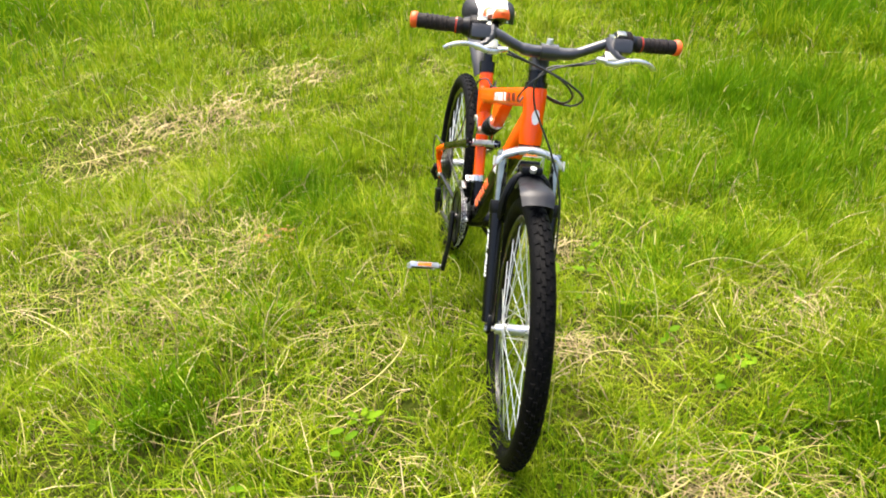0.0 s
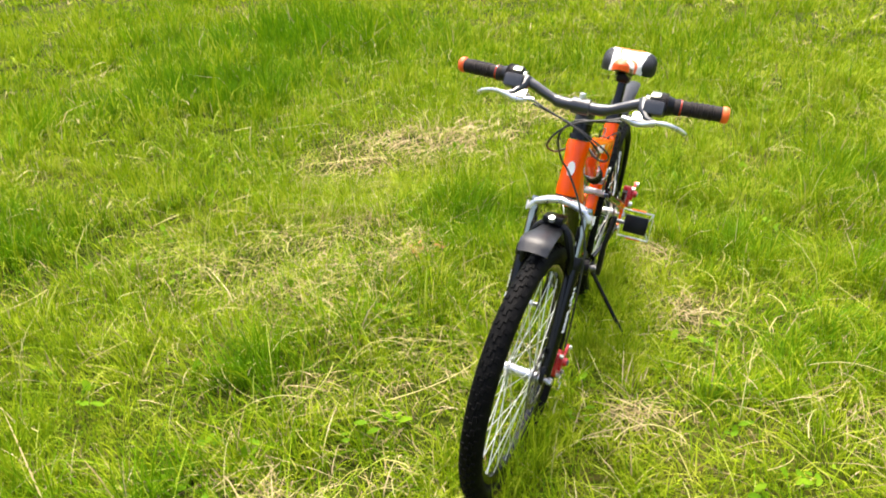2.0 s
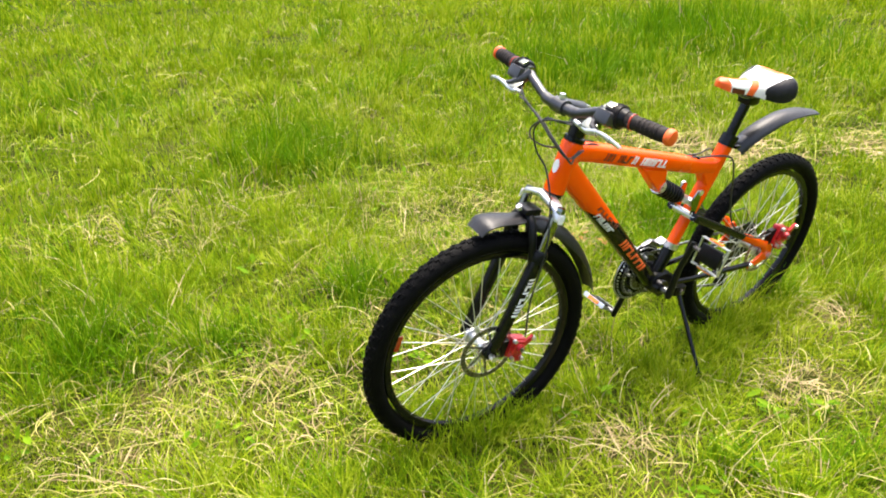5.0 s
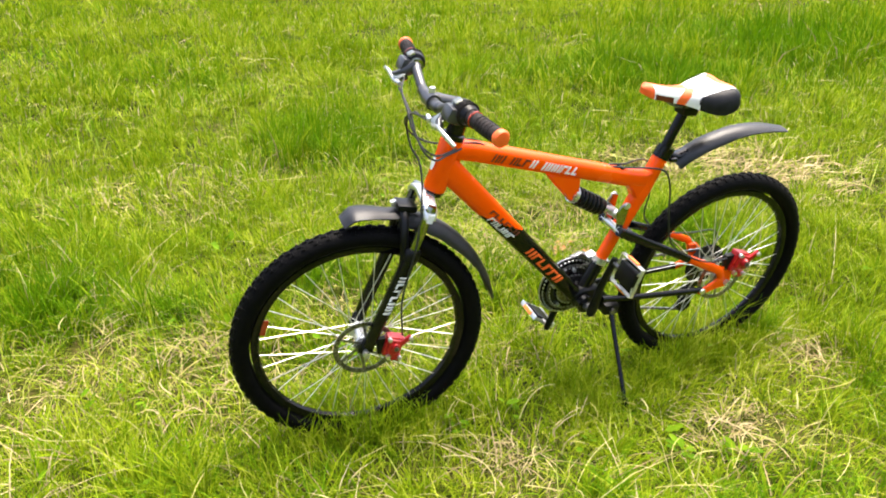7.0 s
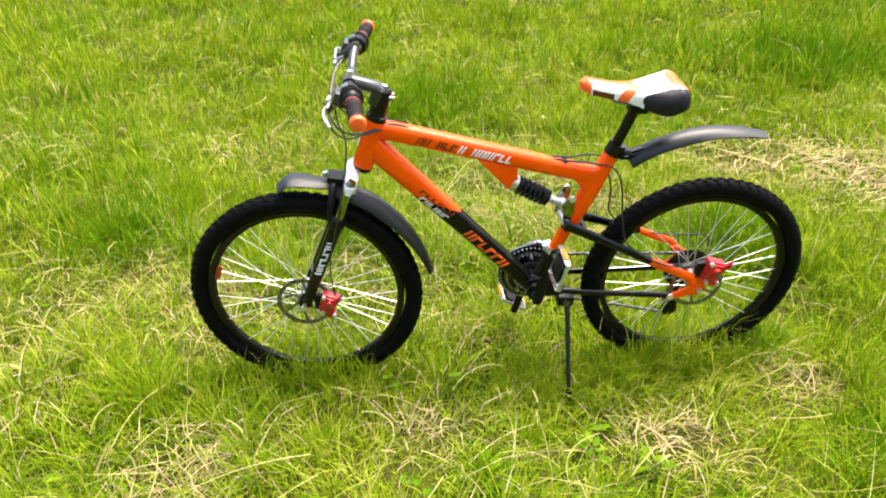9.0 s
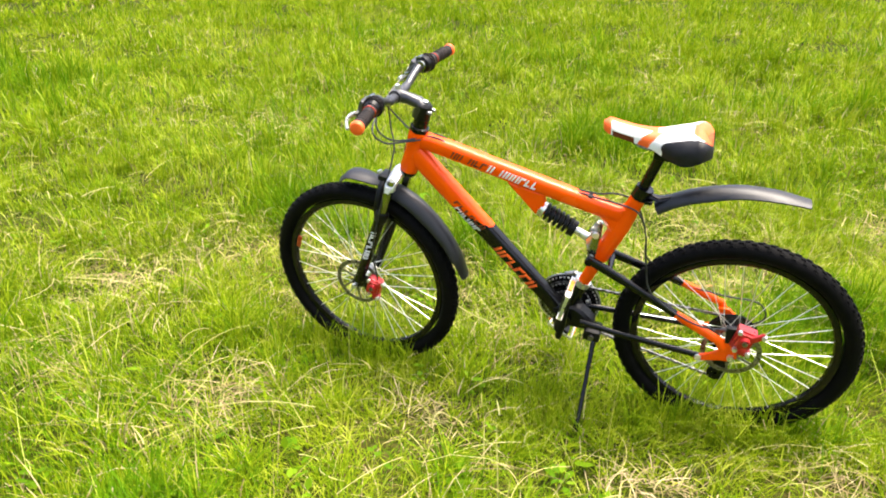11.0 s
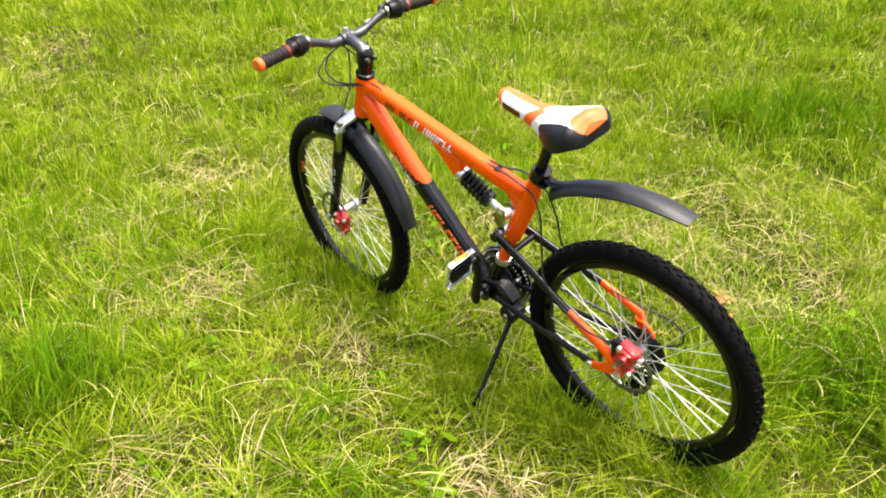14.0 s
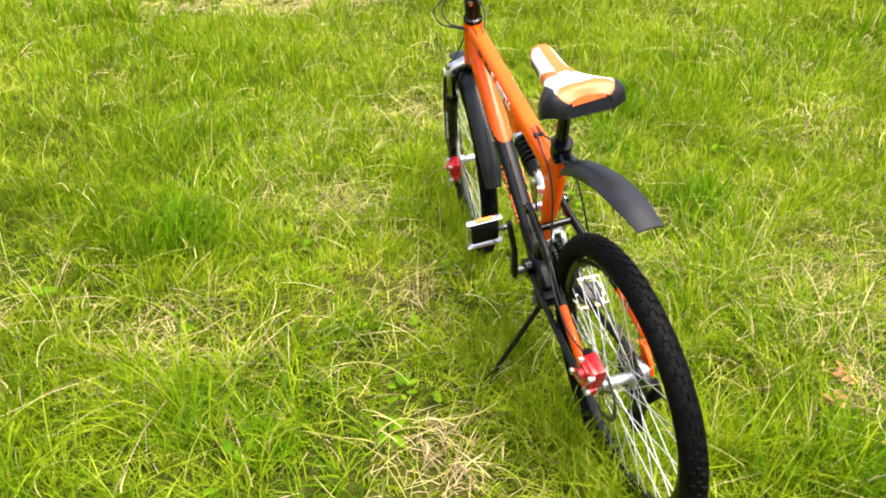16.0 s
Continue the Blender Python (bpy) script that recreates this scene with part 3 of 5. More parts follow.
def wheel(name, centre, put, flange_l, flange_r, label):
    rim = put(name, lathe([(0.279, -0.0125), (0.273, -0.0135), (0.261, -0.009), (0.2575, 0), (0.261, 0.009), (0.273, 0.0135), (0.279, 0.0125), (0.273, 0)], centre, 72),
              M_BLACK, bicycle, label)
    prof = []
    for k in range(14):
        a = math.radians(-150 + 300 * k / 13)
        prof.append((0.3040 + 0.0250 * math.cos(a), 0.0268 * math.sin(a)))
    bm = lathe(prof, centre, 96)
    # tread knobs: a centre row of paired bars and two shoulder rows
    for k in range(66):
        a0 = 2 * math.pi * k / 66
        for ang, length, width, shift in ((-9, 0.014, 0.009, 0), (9, 0.014, 0.009, 0.5), (34, 0.012, 0.010, 0.25), (-34, 0.012, 0.010, 0.75), (58, 0.013, 0.009, 0.0), (-58, 0.013, 0.009, 0.5)):
            a = a0 + shift * 2 * math.pi / 66
            t = radians(ang)
            rad = V((math.cos(a), 0, math.sin(a)))
            tan = V((-math.sin(a), 0, math.cos(a)))
            out = rad * math.cos(t) + V((0, 1, 0)) * math.sin(t)
            side = V((0, 1, 0)) * math.cos(t) - rad * math.sin(t)
            mid = V(centre) + rad * 0.3040
            r0, r1 = 0.0240, 0.0276 if abs(ang) < 50 else 0.0260
            lo = [mid + out * r0 + tan * (length / 2 * i) + side * (width / 2 * j) for i, j in ((-1, -1), (1, -1), (1, 1), (-1, 1))]
            hi = [mid + out * r1 + tan * (length / 2.5 * i) + side * (width / 2.5 * j) for i, j in ((-1, -1), (1, -1), (1, 1), (-1, 1))]
            lo, hi = [bm.verts.new(p) for p in lo], [bm.verts.new(p) for p in hi]
            bm.faces.new(hi)
            for q in range(4):
                bm.faces.new((lo[q], lo[(q + 1) % 4], hi[(q + 1) % 4], hi[q]))
    put("tyre", bm, M_RUBBER, rim, "knobbly black rubber tyre")
    hub = bmesh.new()
    c = V(centre)
    sweep(hub, [c + V((0, y, 0)) for y in (-0.066, -0.052, -0.052, flange_l - 0.003, flange_l - 0.003, flange_l + 0.003, flange_l + 0.003, 0, flange_r - 0.003, flange_r - 0.003, flange_r + 0.003, flange_r + 0.003, 0.052, 0.052, 0.066)],
          [0.006, 0.006, 0.012, 0.014, 0.024, 0.024, 0.014, 0.013, 0.014, 0.024, 0.024, 0.014, 0.012, 0.006, 0.006], 18, (1, 0, 0))
    put("hub", hub, M_SILVER, rim, "silver wheel hub")
    for k in range(36):
        left = k % 2 == 0
        a = 2 * math.pi * k / 36
        cross = (1 if (k // 2) % 2 else -1) * 1.15
        y = flange_l if left else flange_r
        p0 = c + V((0.021 * math.cos(a + cross), y, 0.021 * math.sin(a + cross)))
        p1 = c + V((0.264 * math.cos(a), y * 0.06, 0.264 * math.sin(a)))
        put("spoke", tube(p0, p1, 0.00115, seg=5), M_SPOKE, rim)
    return rim


def rotor(put, centre, y):
    c = V((centre[0], centre[1] + y, centre[2]))
    disc = put("brake_disc", lathe([(0.080, -0.001), (0.080, 0.001), (0.067, 0.001), (0.067, -0.001)], c, 48), M_STEEL, bicycle, "slotted grey brake disc")
    for k in range(6):
        a = 2 * math.pi * k / 6
        p0 = c + V((0.018 * math.cos(a), 0, 0.018 * math.sin(a)))
        p1 = c + V((0.069 * math.cos(a + 0.5), 0, 0.069 * math.sin(a + 0.5)))
        put("disc_arm", sweep(bmesh.new(), [p0, p1], [(0.001, 0.004), (0.001, 0.004)], 6, (0, 1, 0)), M_STEEL, disc)
    put("disc_carrier", lathe([(0.022, -0.0014), (0.022, 0.0014), (0.012, 0.0014), (0.012, -0.0014)], c, 24), M_STEEL, disc)


front_wheel = wheel("front_wheel", FRONT, spart, -0.030, 0.034, "black front wheel rim with bright spokes")
rotor(spart, FRONT, -0.043)
rear_wheel = wheel("rear_wheel", REAR, part, -0.030, 0.028, "black rear wheel rim with bright spokes")
rotor(part, REAR, -0.046)
# spoke reflector
spart("wheel_reflector", block(FRONT + V((-0.240, -0.006, 0.085)), (0.016, 0.006, 0.045), Matrix.Rotation(radians(20), 4, 'Y'), 0.003), M_WHEEL_REFLECT, front_wheel, "small dull red wheel reflector")


def flank_of(start, end, half_width, half_height, power, proud=0.0012):
    """How far out the flank of a tube lies at a point beside it."""
    u = (V(end) - V(start)).normalized()
    n = V((-u.z, 0, u.x))

    def out(v):
        k = min(abs((V((v.x, 0, v.z)) - V((start[0], 0, start[2]))).dot(n)) / half_height, 0.97)
        return half_width * (1 - k ** power) ** (1 / power) + proud
    return out


def letter_bars(p0, p1, height, side, flank, count, seed, slant=0.35, drop=()):
    """Plain slanted strokes in a row, in the place of a name, standing 1 mm proud of a tube's flank."""
    r = random.Random(seed)
    p0, p1 = V(p0), V(p1)
    d = (p1 - p0)
    step = d.length / count
    d.normalize()
    u = V((-d.z, 0, d.x)) if d.x > 0 else V((d.z, 0, -d.x))
    bm = bmesh.new()
    for i in range(count):
        if i in drop:
            continue
        q = p0 + d * (step * (i + 0.08))
        wide = step * r.uniform(0.22, 0.30)
        strokes = [(0, wide, 0, 1)]
        kind = r.randrange(3)
        strokes.append((wide, step * 0.80, 0.0, 0.24) if kind == 0 else (wide, step * 0.80, 0.76, 1.0) if kind == 1 else (step * 0.54, step * 0.80, 0.0, 1.0))
        for a, b, lo, hi in strokes:
            cuts = max(1, round((hi - lo) * 4))
            for m in range(cuts):
                quad = []
                for t, h in ((a, m), (b, m), (b, m + 1), (a, m + 1)):
                    h = lo + (hi - lo) * h / cuts
                    v = q + d * (t + slant * height * (h - 0.5)) + u * (height * (h - 0.5))
                    quad.append(V((v.x, side * flank(v), v.z)))
                top = [bm.verts.new(v) for v in quad]
                low = [bm.verts.new(v - V((0, side * 0.003, 0))) for v in quad]
                bm.faces.new(top)
                for k in range(4):
                    bm.faces.new((low[k], low[(k + 1) % 4], top[(k + 1) % 4], top[k]))
    return bm


# ---- frame ----
def build_frame():
    frame_main = part("head_tube", sweep(bmesh.new(), [HEAD_BOTTOM, HEAD_BOTTOM.lerp(HEAD_TOP, 0.08), HEAD_BOTTOM.lerp(HEAD_TOP, 0.5), HEAD_BOTTOM.lerp(HEAD_TOP, 0.92), HEAD_TOP], [0.026, 0.028, 0.025, 0.028, 0.026], 20), M_ORANGE, bicycle, "orange head tube")
    badge = lathe([(0.0, 0), (0.012, 0)], (0, 0, 0), 16, closed=False)
    badge.transform(Matrix.Translation(HEAD_BOTTOM.lerp(HEAD_TOP, 0.52) + V((-0.0265, 0, 0.005))) @ Matrix.Rotation(radians(-71 + 90), 4, 'Y') @ Matrix.Rotation(radians(90), 4, 'Z') @ Matrix.Diagonal((0.8, 1, 1.5, 1)))
    part("head_badge", badge, M_DECAL, frame_main, "pale badge on the head tube")
    # top tube: rounded box, a hump over the rear end
    tt = [(0.178, 0, 0.802), (0.24, 0, 0.788), (0.40, 0, 0.737), (0.56, 0, 0.686), (0.69, 0, 0.645), (0.755, 0, 0.628)]
    top = part("top_tube", sweep(bmesh.new(), smooth_line(tt, 4), (0.0215, 0.0245), 20, power=2.8), M_ORANGE, bicycle, "glossy orange top tube")
    tf = flank_of((0.24, 0, 0.788), (0.56, 0, 0.686), 0.0215, 0.0245, 2.8)
    for s in (-1, 1):
        part("lettering", letter_bars((0.285, 0, 0.772), (0.385, 0, 0.740), 0.021, s, tf, 6, 3, drop=(2,)), M_DARKDECAL, top, "dark red lettering strokes", smooth=False)
        part("lettering", letter_bars((0.39, 0, 0.739), (0.53, 0, 0.694), 0.022, s, tf, 8, 5, drop=(1,)), M_DECAL, top, "white lettering strokes", smooth=False)
    # down tube: orange above, black below
    d0, d1 = V((0.169, 0, 0.760)), V((0.584, 0, 0.286))
    cut = d0.lerp(d1, 0.545)
    u = V((d1 - d0).normalized())
    nrm = V((u.z, 0, -u.x))
    rad = [(0.023, 0.032), (0.025, 0.030), (0.026, 0.028), (0.026, 0.0265), (0.025, 0.025), (0.024, 0.024)]
    line, radii = [], []
    for k in range(161):
        f = k / 160 * 5
        i = min(int(f), 4)
        line.append(d0.lerp(d1, k / 160))
        radii.append(tuple(a + (b - a) * (f - i) for a, b in zip(rad[i], rad[i + 1])))
    down = part("down_tube", sweep(bmesh.new(), line, radii, 48, power=2.6), M_ORANGE, bicycle, "thick down tube, orange above and gloss black below")
    down.data.materials.append(M_BLACK)
    for f in down.data.polygons:
        away = f.center - cut
        if away.dot(u) > -0.105 - 2.7 * away.dot(nrm):
            f.material_index = 1
    df = flank_of(d0, d1, 0.0262, 0.0272, 2.6)
    for s in (-1, 1):
        part("lettering", letter_bars(cut - u * 0.150 + nrm * 0.0145, cut - u * 0.050 + nrm * 0.010, 0.016, s, df, 6, 8, 0.3), M_DECAL, down, "white lettering strokes on the down tube", smooth=False)
        part("lettering", letter_bars(cut - u * 0.165 - nrm * 0.001, cut - u * 0.045 - nrm * 0.009, 0.013, s, df, 6, 9, 0.3), M_DARKDECAL, down, "dark lettering strokes on the down tube", smooth=False)
        part("lettering", letter_bars(cut + u * 0.02 + nrm * 0.002, cut + u * 0.19 + nrm * 0.002, 0.025, s, df, 6, 12, 0.3), M_VINYL, down, "orange lettering strokes on black paint", smooth=False)
    # gusset between head tube, top tube and down tube
    part("gusset", plate([(0.168, 0.79), (0.210, 0.781), (0.200, 0.757), (0.18, 0.752)], -0.012, 0.012, bevel=0.003), M_ORANGE, bicycle)
    # seat tube
    s0, s1 = V((0.806, 0, 0.702)), V((0.607, 0, 0.275))
    seat = part("seat_tube", sweep(bmesh.new(), [s0, s0.lerp(s1, 0.1), s0.lerp(s1, 0.25), s0.lerp(s1, 0.52)], [0.0215, 0.0215, (0.022, 0.027), (0.020, 0.024)], 18), M_ORANGE, bicycle, "orange seat tube")
    part("lower_seat_tube", sweep(bmesh.new(), [s0.lerp(s1, 0.52), s0.lerp(s1, 0.74)], [0.0175, 0.0175], 16), M_ORANGE, seat)
    part("seat_tube_foot", sweep(bmesh.new(), [s0.lerp(s1, 0.74), s1], [0.0185, 0.022], 16), M_BLACK, seat, "black foot of the seat tube")
    part("junction_gusset", plate([(0.69, 0.632), (0.765, 0.655), (0.795, 0.655), (0.765, 0.585), (0.735, 0.56), (0.715, 0.60)], -0.019, 0.019, bevel=0.006), M_ORANGE, seat)
    part("seat_clamp", tube((0.798, 0, 0.684), (0.8095, 0, 0.709), 0.0245), M_BLACK, seat, "black seat clamp collar")
    part("clamp_lever", block((0.825, -0.012, 0.682), (0.022, 0.03, 0.01), None, 0.003), M_BLACK, seat)
    # bottom bracket shell
    shell = part("bottom_bracket", tube(BB + V((0, -0.045, 0)), BB + V((0, 0.045, 0)), 0.027, seg=22), M_BLACK, bicycle, "black bottom bracket shell")
    part("bracket_housing", plate([(0.568, 0.298), (0.60, 0.308), (0.640, 0.308), (0.668, 0.288), (0.702, 0.25), (0.678, 0.226), (0.615, 0.230), (0.575, 0.252)], -0.026, 0.026, bevel=0.008), M_SATIN, shell)
    for s in (-1, 1):
        part("axle_cap", tube(BB + V((0, s * 0.047, 0)), BB + V((0, s * 0.07, 0)), 0.012, seg=14), M_STEEL, shell)
    # shock mount under the top tube
    part("shock_bracket", plate([(0.44, 0.70), (0.545, 0.672), (0.548, 0.61), (0.522, 0.604)], -0.017, 0.017, bevel=0.004), M_ORANGE, top, "orange shock bracket under the top tube")


build_frame()


def build_shock():
    a, b = V((0.535, 0, 0.619)), V((0.628, 0, 0.564))
    e = V((0.678, 0, 0.536))
    shock = part("rear_shock", tube(a, b, 0.012, seg=14), M_BLACK, bicycle, "rear shock absorber with a black coil spring")
    d = (b - a).normalized()
    n = V((d.z, 0, -d.x))
    pts = []
    turns, steps = 6, 12
    for k in range(turns * steps + 1):
        t = k / (turns * steps)
        ang = 2 * math.pi * k / steps
        pts.append(a.lerp(b, 0.08 + 0.84 * t) + (n * math.cos(ang) + V((0, 1, 0)) * math.sin(ang)) * 0.0215)
    part("coil_spring", sweep(bmesh.new(), pts, 0.0052, 7, (0, 0, 1)), M_SATIN, shock, "thick black coil spring")
    part("front_collar", tube(a - d * 0.004, a + d * 0.010, 0.023), M_SILVER, shock, "silver spring collar")
    part("rear_collar", tube(b - d * 0.010, b + d * 0.003, 0.024), M_SATIN, shock)
    part("shock_shaft", tube(b, e, 0.010, 0.013), M_SILVER, shock, "silver shock shaft")
    part("front_bolt", tube(a + V((0, -0.022, 0)), a + V((0, 0.022, 0)), 0.007), M_SILVER, shock)
    part("rear_eye", tube(e + V((0, -0.024, 0)), e + V((0, 0.024, 0)), 0.012), M_SILVER, shock)
    for s in (-1, 1):
        part("rocker_link", plate([(0.665, 0.55), (0.685, 0.578), (0.705, 0.572), (0.70, 0.53), (0.692, 0.485), (0.672, 0.487), (0.672, 0.52)], s * 0.026, s * 0.031, bevel=0.0015), M_STANCHION, shock, "silver rocker link plate")
        part("link_bolt", tube((0.694, s * 0.03, 0.57), (0.694, s * 0.036, 0.57), 0.009), M_SILVER, shock)


build_shock()


def build_swingarm():
    arm = part("swingarm_pivot", tube((0.681, -0.05, 0.493), (0.681, 0.05, 0.493), 0.011), M_SILVER, bicycle, "silver pivot of the rear swingarm")
    for s in (-1, 1):
        out, up = (0.0, 0.0) if s < 0 else (0.012, 0.016)
        part("upper_stay", sweep(bmesh.new(), [(0.672, s * 0.042, 0.499), (0.71, s * 0.043, 0.478), (0.80, s * (0.048 + out * 0.5), 0.43 + up * 0.5), (0.93, s * (0.062 + out), 0.362 + up)], [(0.009, 0.013), (0.010, 0.015), (0.010, 0.013), (0.010, 0.012)], 14), M_BLACK, arm, "black upper stay")
        part("orange_stay", sweep(bmesh.new(), [(0.925, s * (0.062 + out), 0.365 + up), (0.99, s * (0.067 + out), 0.331 + up), (1.045, s * (0.071 + out), 0.303 + up), (1.058, s * (0.071 + out * 0.5), 0.278)], [(0.010, 0.0125), (0.011, 0.0135), (0.011, 0.0135), (0.009, 0.012)] if s < 0 else [(0.008, 0.0105), (0.009, 0.0115), (0.009, 0.0115), (0.008, 0.010)], 14), M_ORANGE, arm, "orange rear stay section")
        part("dropout", plate([(1.035, 0.312), (1.068, 0.312), (1.094, 0.284), (1.098, 0.252), (1.08, 0.236), (1.055, 0.236), (1.01, 0.226), (0.985, 0.228), (0.988, 0.243), (1.022, 0.254), (1.05, 0.272)], s * 0.066, s * 0.075, bevel=0.002), M_ORANGE, arm, "orange dropout plate")
        part("dropout_bolt", tube((0.997, s * 0.074, 0.238), (0.997, s * 0.08, 0.238), 0.009), M_SILVER, arm)
        part("lower_stay", sweep(bmesh.new(), [(1.0, s * 0.068, 0.238), (0.85, s * 0.058, 0.251), (0.74, s * 0.05, 0.261), (0.66, s * 0.042, 0.27)], [(0.008, 0.010)] * 4, 12), M_BLACK, arm, "slim black lower stay")
        part("pivot_cap", tube((0.681, s * 0.05, 0.493), (0.681, s * 0.056, 0.493), 0.012), M_BLACK, arm)
    part("stay_bridge", tube((0.735, -0.046, 0.465), (0.735, 0.046, 0.465), 0.009), M_BLACK, arm)
    part("axle_nut", tube(REAR + V((0, -0.085, 0)), REAR + V((0, -0.072, 0)), 0.010, seg=6), M_SILVER, arm)


build_swingarm()


def build_fork():
    crown = [(0.1115, -0.069, 0.662), (0.1135, -0.069, 0.672), (0.116, -0.061, 0.683), (0.118, -0.030, 0.694), (0.119, 0, 0.700), (0.118, 0.030, 0.694), (0.116, 0.061, 0.683), (0.1135, 0.069, 0.672), (0.1115, 0.069, 0.662)]
    thick = [(0.0155, 0.0135), (0.0165, 0.011), (0.0165, 0.0085), (0.019, 0.0085), (0.021, 0.009), (0.019, 0.0085), (0.0165, 0.0085), (0.0165, 0.011), (0.0155, 0.0135)]
    fork = spart("fork_crown", sweep(bmesh.new(), crown, thick, 16, (1, 0, 0), 3.0), M_SILVER, bicycle, "silver arched fork crown")
    for s in (-1, 1):
        spart("crown_cap", tube((0.116, s * 0.066, 0.680), (0.1205, s * 0.066, 0.692), 0.0135, 0.010), M_STANCHION, fork)
        spart("crown_sticker", block((0.111, s * 0.0838, 0.668), (0.015, 0.002, 0.022), Matrix.Rotation(radians(20), 4, 'Y'), 0.0), M_DECAL, fork, "white sticker on the crown")
    for s in (-1, 1):
        top, mid, low = V((0.116, s * 0.064, 0.685)), V((0.073, s * 0.064, 0.575)), V((-0.044, s * 0.064, 0.312))
        spart("stanchion", sweep(bmesh.new(), [top, mid], 0.0135, 16), M_STANCHION, fork, "grey metal stanchion")
        spart("boot_ring", sweep(bmesh.new(), [mid.lerp(top, 0.06), mid.lerp(top, 0.0), mid - (top - mid) * 0.16, mid - (top - mid) * 0.24], [0.018, 0.021, 0.0205, 0.018], 16), M_SATIN, fork, "black dust seal on the fork leg")
        leg = spart("fork_leg", sweep(bmesh.new(), [mid, mid.lerp(low, 0.08), mid.lerp(low, 0.8), low], [0.0175, 0.0185, 0.0165, 0.0145], 16), M_BLACK, fork, "gloss black lower fork leg")
        lf = flank_of(mid, low, 0.0175, 0.0175, 2.0)
        bars = letter_bars(mid.lerp(low, 0.22), mid.lerp(low, 0.62), 0.016, s, lambda v: 0.064 + lf(v), 6, 21, 0.3)
        spart("lettering", bars, M_DECAL, leg, "white lettering strokes on the fork leg", smooth=False)
        spart("dropout_tip", plate([(-0.055, 0.335), (-0.026, 0.337), (-0.032, 0.29), (-0.058, 0.282), (-0.072, 0.30)], s * 0.055, s * 0.066, bevel=0.003), M_SATIN, leg)
        spart("axle_nut", tube(FRONT + V((0, s * 0.066, 0)), FRONT + V((0, s * 0.078, 0)), 0.009, seg=6), M_SILVER, leg)
    arch = [(0.050, -0.062, 0.545), (0.055, -0.055, 0.60), (0.062, -0.035, 0.648), (0.066, 0, 0.662), (0.062, 0.035, 0.648), (0.055, 0.055, 0.60), (0.050, 0.062, 0.545)]
    spart("fork_arch", sweep(bmesh.new(), smooth_line(arch, 4), (0.010, 0.008), 10, (1, 0, 0)), M_SATIN, fork, "black fork brace over the tyre")
    spart("headset_cup", tube(HEAD_BOTTOM - STEER_AXIS * 0.012, HEAD_BOTTOM, 0.024, 0.027), M_BLACK, fork)


build_fork()


def caliper(put, centre, label):
    c = V(centre)
    turn = Matrix.Rotation(radians(18), 4, 'Y')
    body = put("brake_caliper", block(c, (0.040, 0.024, 0.050), turn, 0.004), M_RED, bicycle, label)
    put("outer_housing", block(c + V((0.002, -0.014, 0.004)), (0.030, 0.010, 0.034), turn, 0.003), M_RED, body)
    put("adjuster", tube(c + V((0.003, -0.018, 0.005)), c + V((0.003, -0.027, 0.005)), 0.011, 0.009, 12), M_RED, body)
    put("adjuster_cap", tube(c + V((0.003, -0.0275, 0.005)), c + V((0.003, -0.030, 0.005)), 0.006, seg=6), M_STEEL, body)
    put("actuator_arm", block(c + V((0.026, -0.016, 0.016)), (0.034, 0.007, 0.012), Matrix.Rotation(radians(-34), 4, 'Y'), 0.002), M_RED, body)
    put("cable_clamp", tube(c + V((0.038, -0.014, 0.022)), c + V((0.038, -0.024, 0.022)), 0.005, seg=8), M_SILVER, body)
    put("lower_lug", block(c + V((0.004, -0.006, -0.030)), (0.022, 0.014, 0.018), turn, 0.003), M_RED, body)
    for dx, dz in ((-0.014, -0.022), (0.012, -0.030), (-0.008, 0.024)):
        put("bolt", tube(c + V((dx, -0.012, dz)), c + V((dx, -0.020, dz)), 0.005, seg=8), M_SILVER, body)
    put("mount", block(c + V((-0.024, 0.004, 0.0)), (0.022, 0.014, 0.040), None, 0.003), M_SATIN, body)
    return body


def grown(put, centre, factor):
    """The same way of placing a part, with its mesh enlarged about a point."""
    scaled = Matrix.Translation(centre) @ Matrix.Scale(factor, 4) @ Matrix.Translation(-V(centre))

    def place(name, bm, *rest):
        bm.transform(scaled)
        return put(name, bm, *rest)
    return place


front_caliper = caliper(grown(spart, FRONT + V((0.070, -0.045, 0.010)), 1.15), FRONT + V((0.070, -0.058, 0.010)), "red anodised front disc brake caliper")
rear_caliper = caliper(grown(part, REAR + V((0.024, -0.055, 0.072)), 1.3), REAR + V((0.024, -0.068, 0.072)), "red anodised rear disc brake caliper")


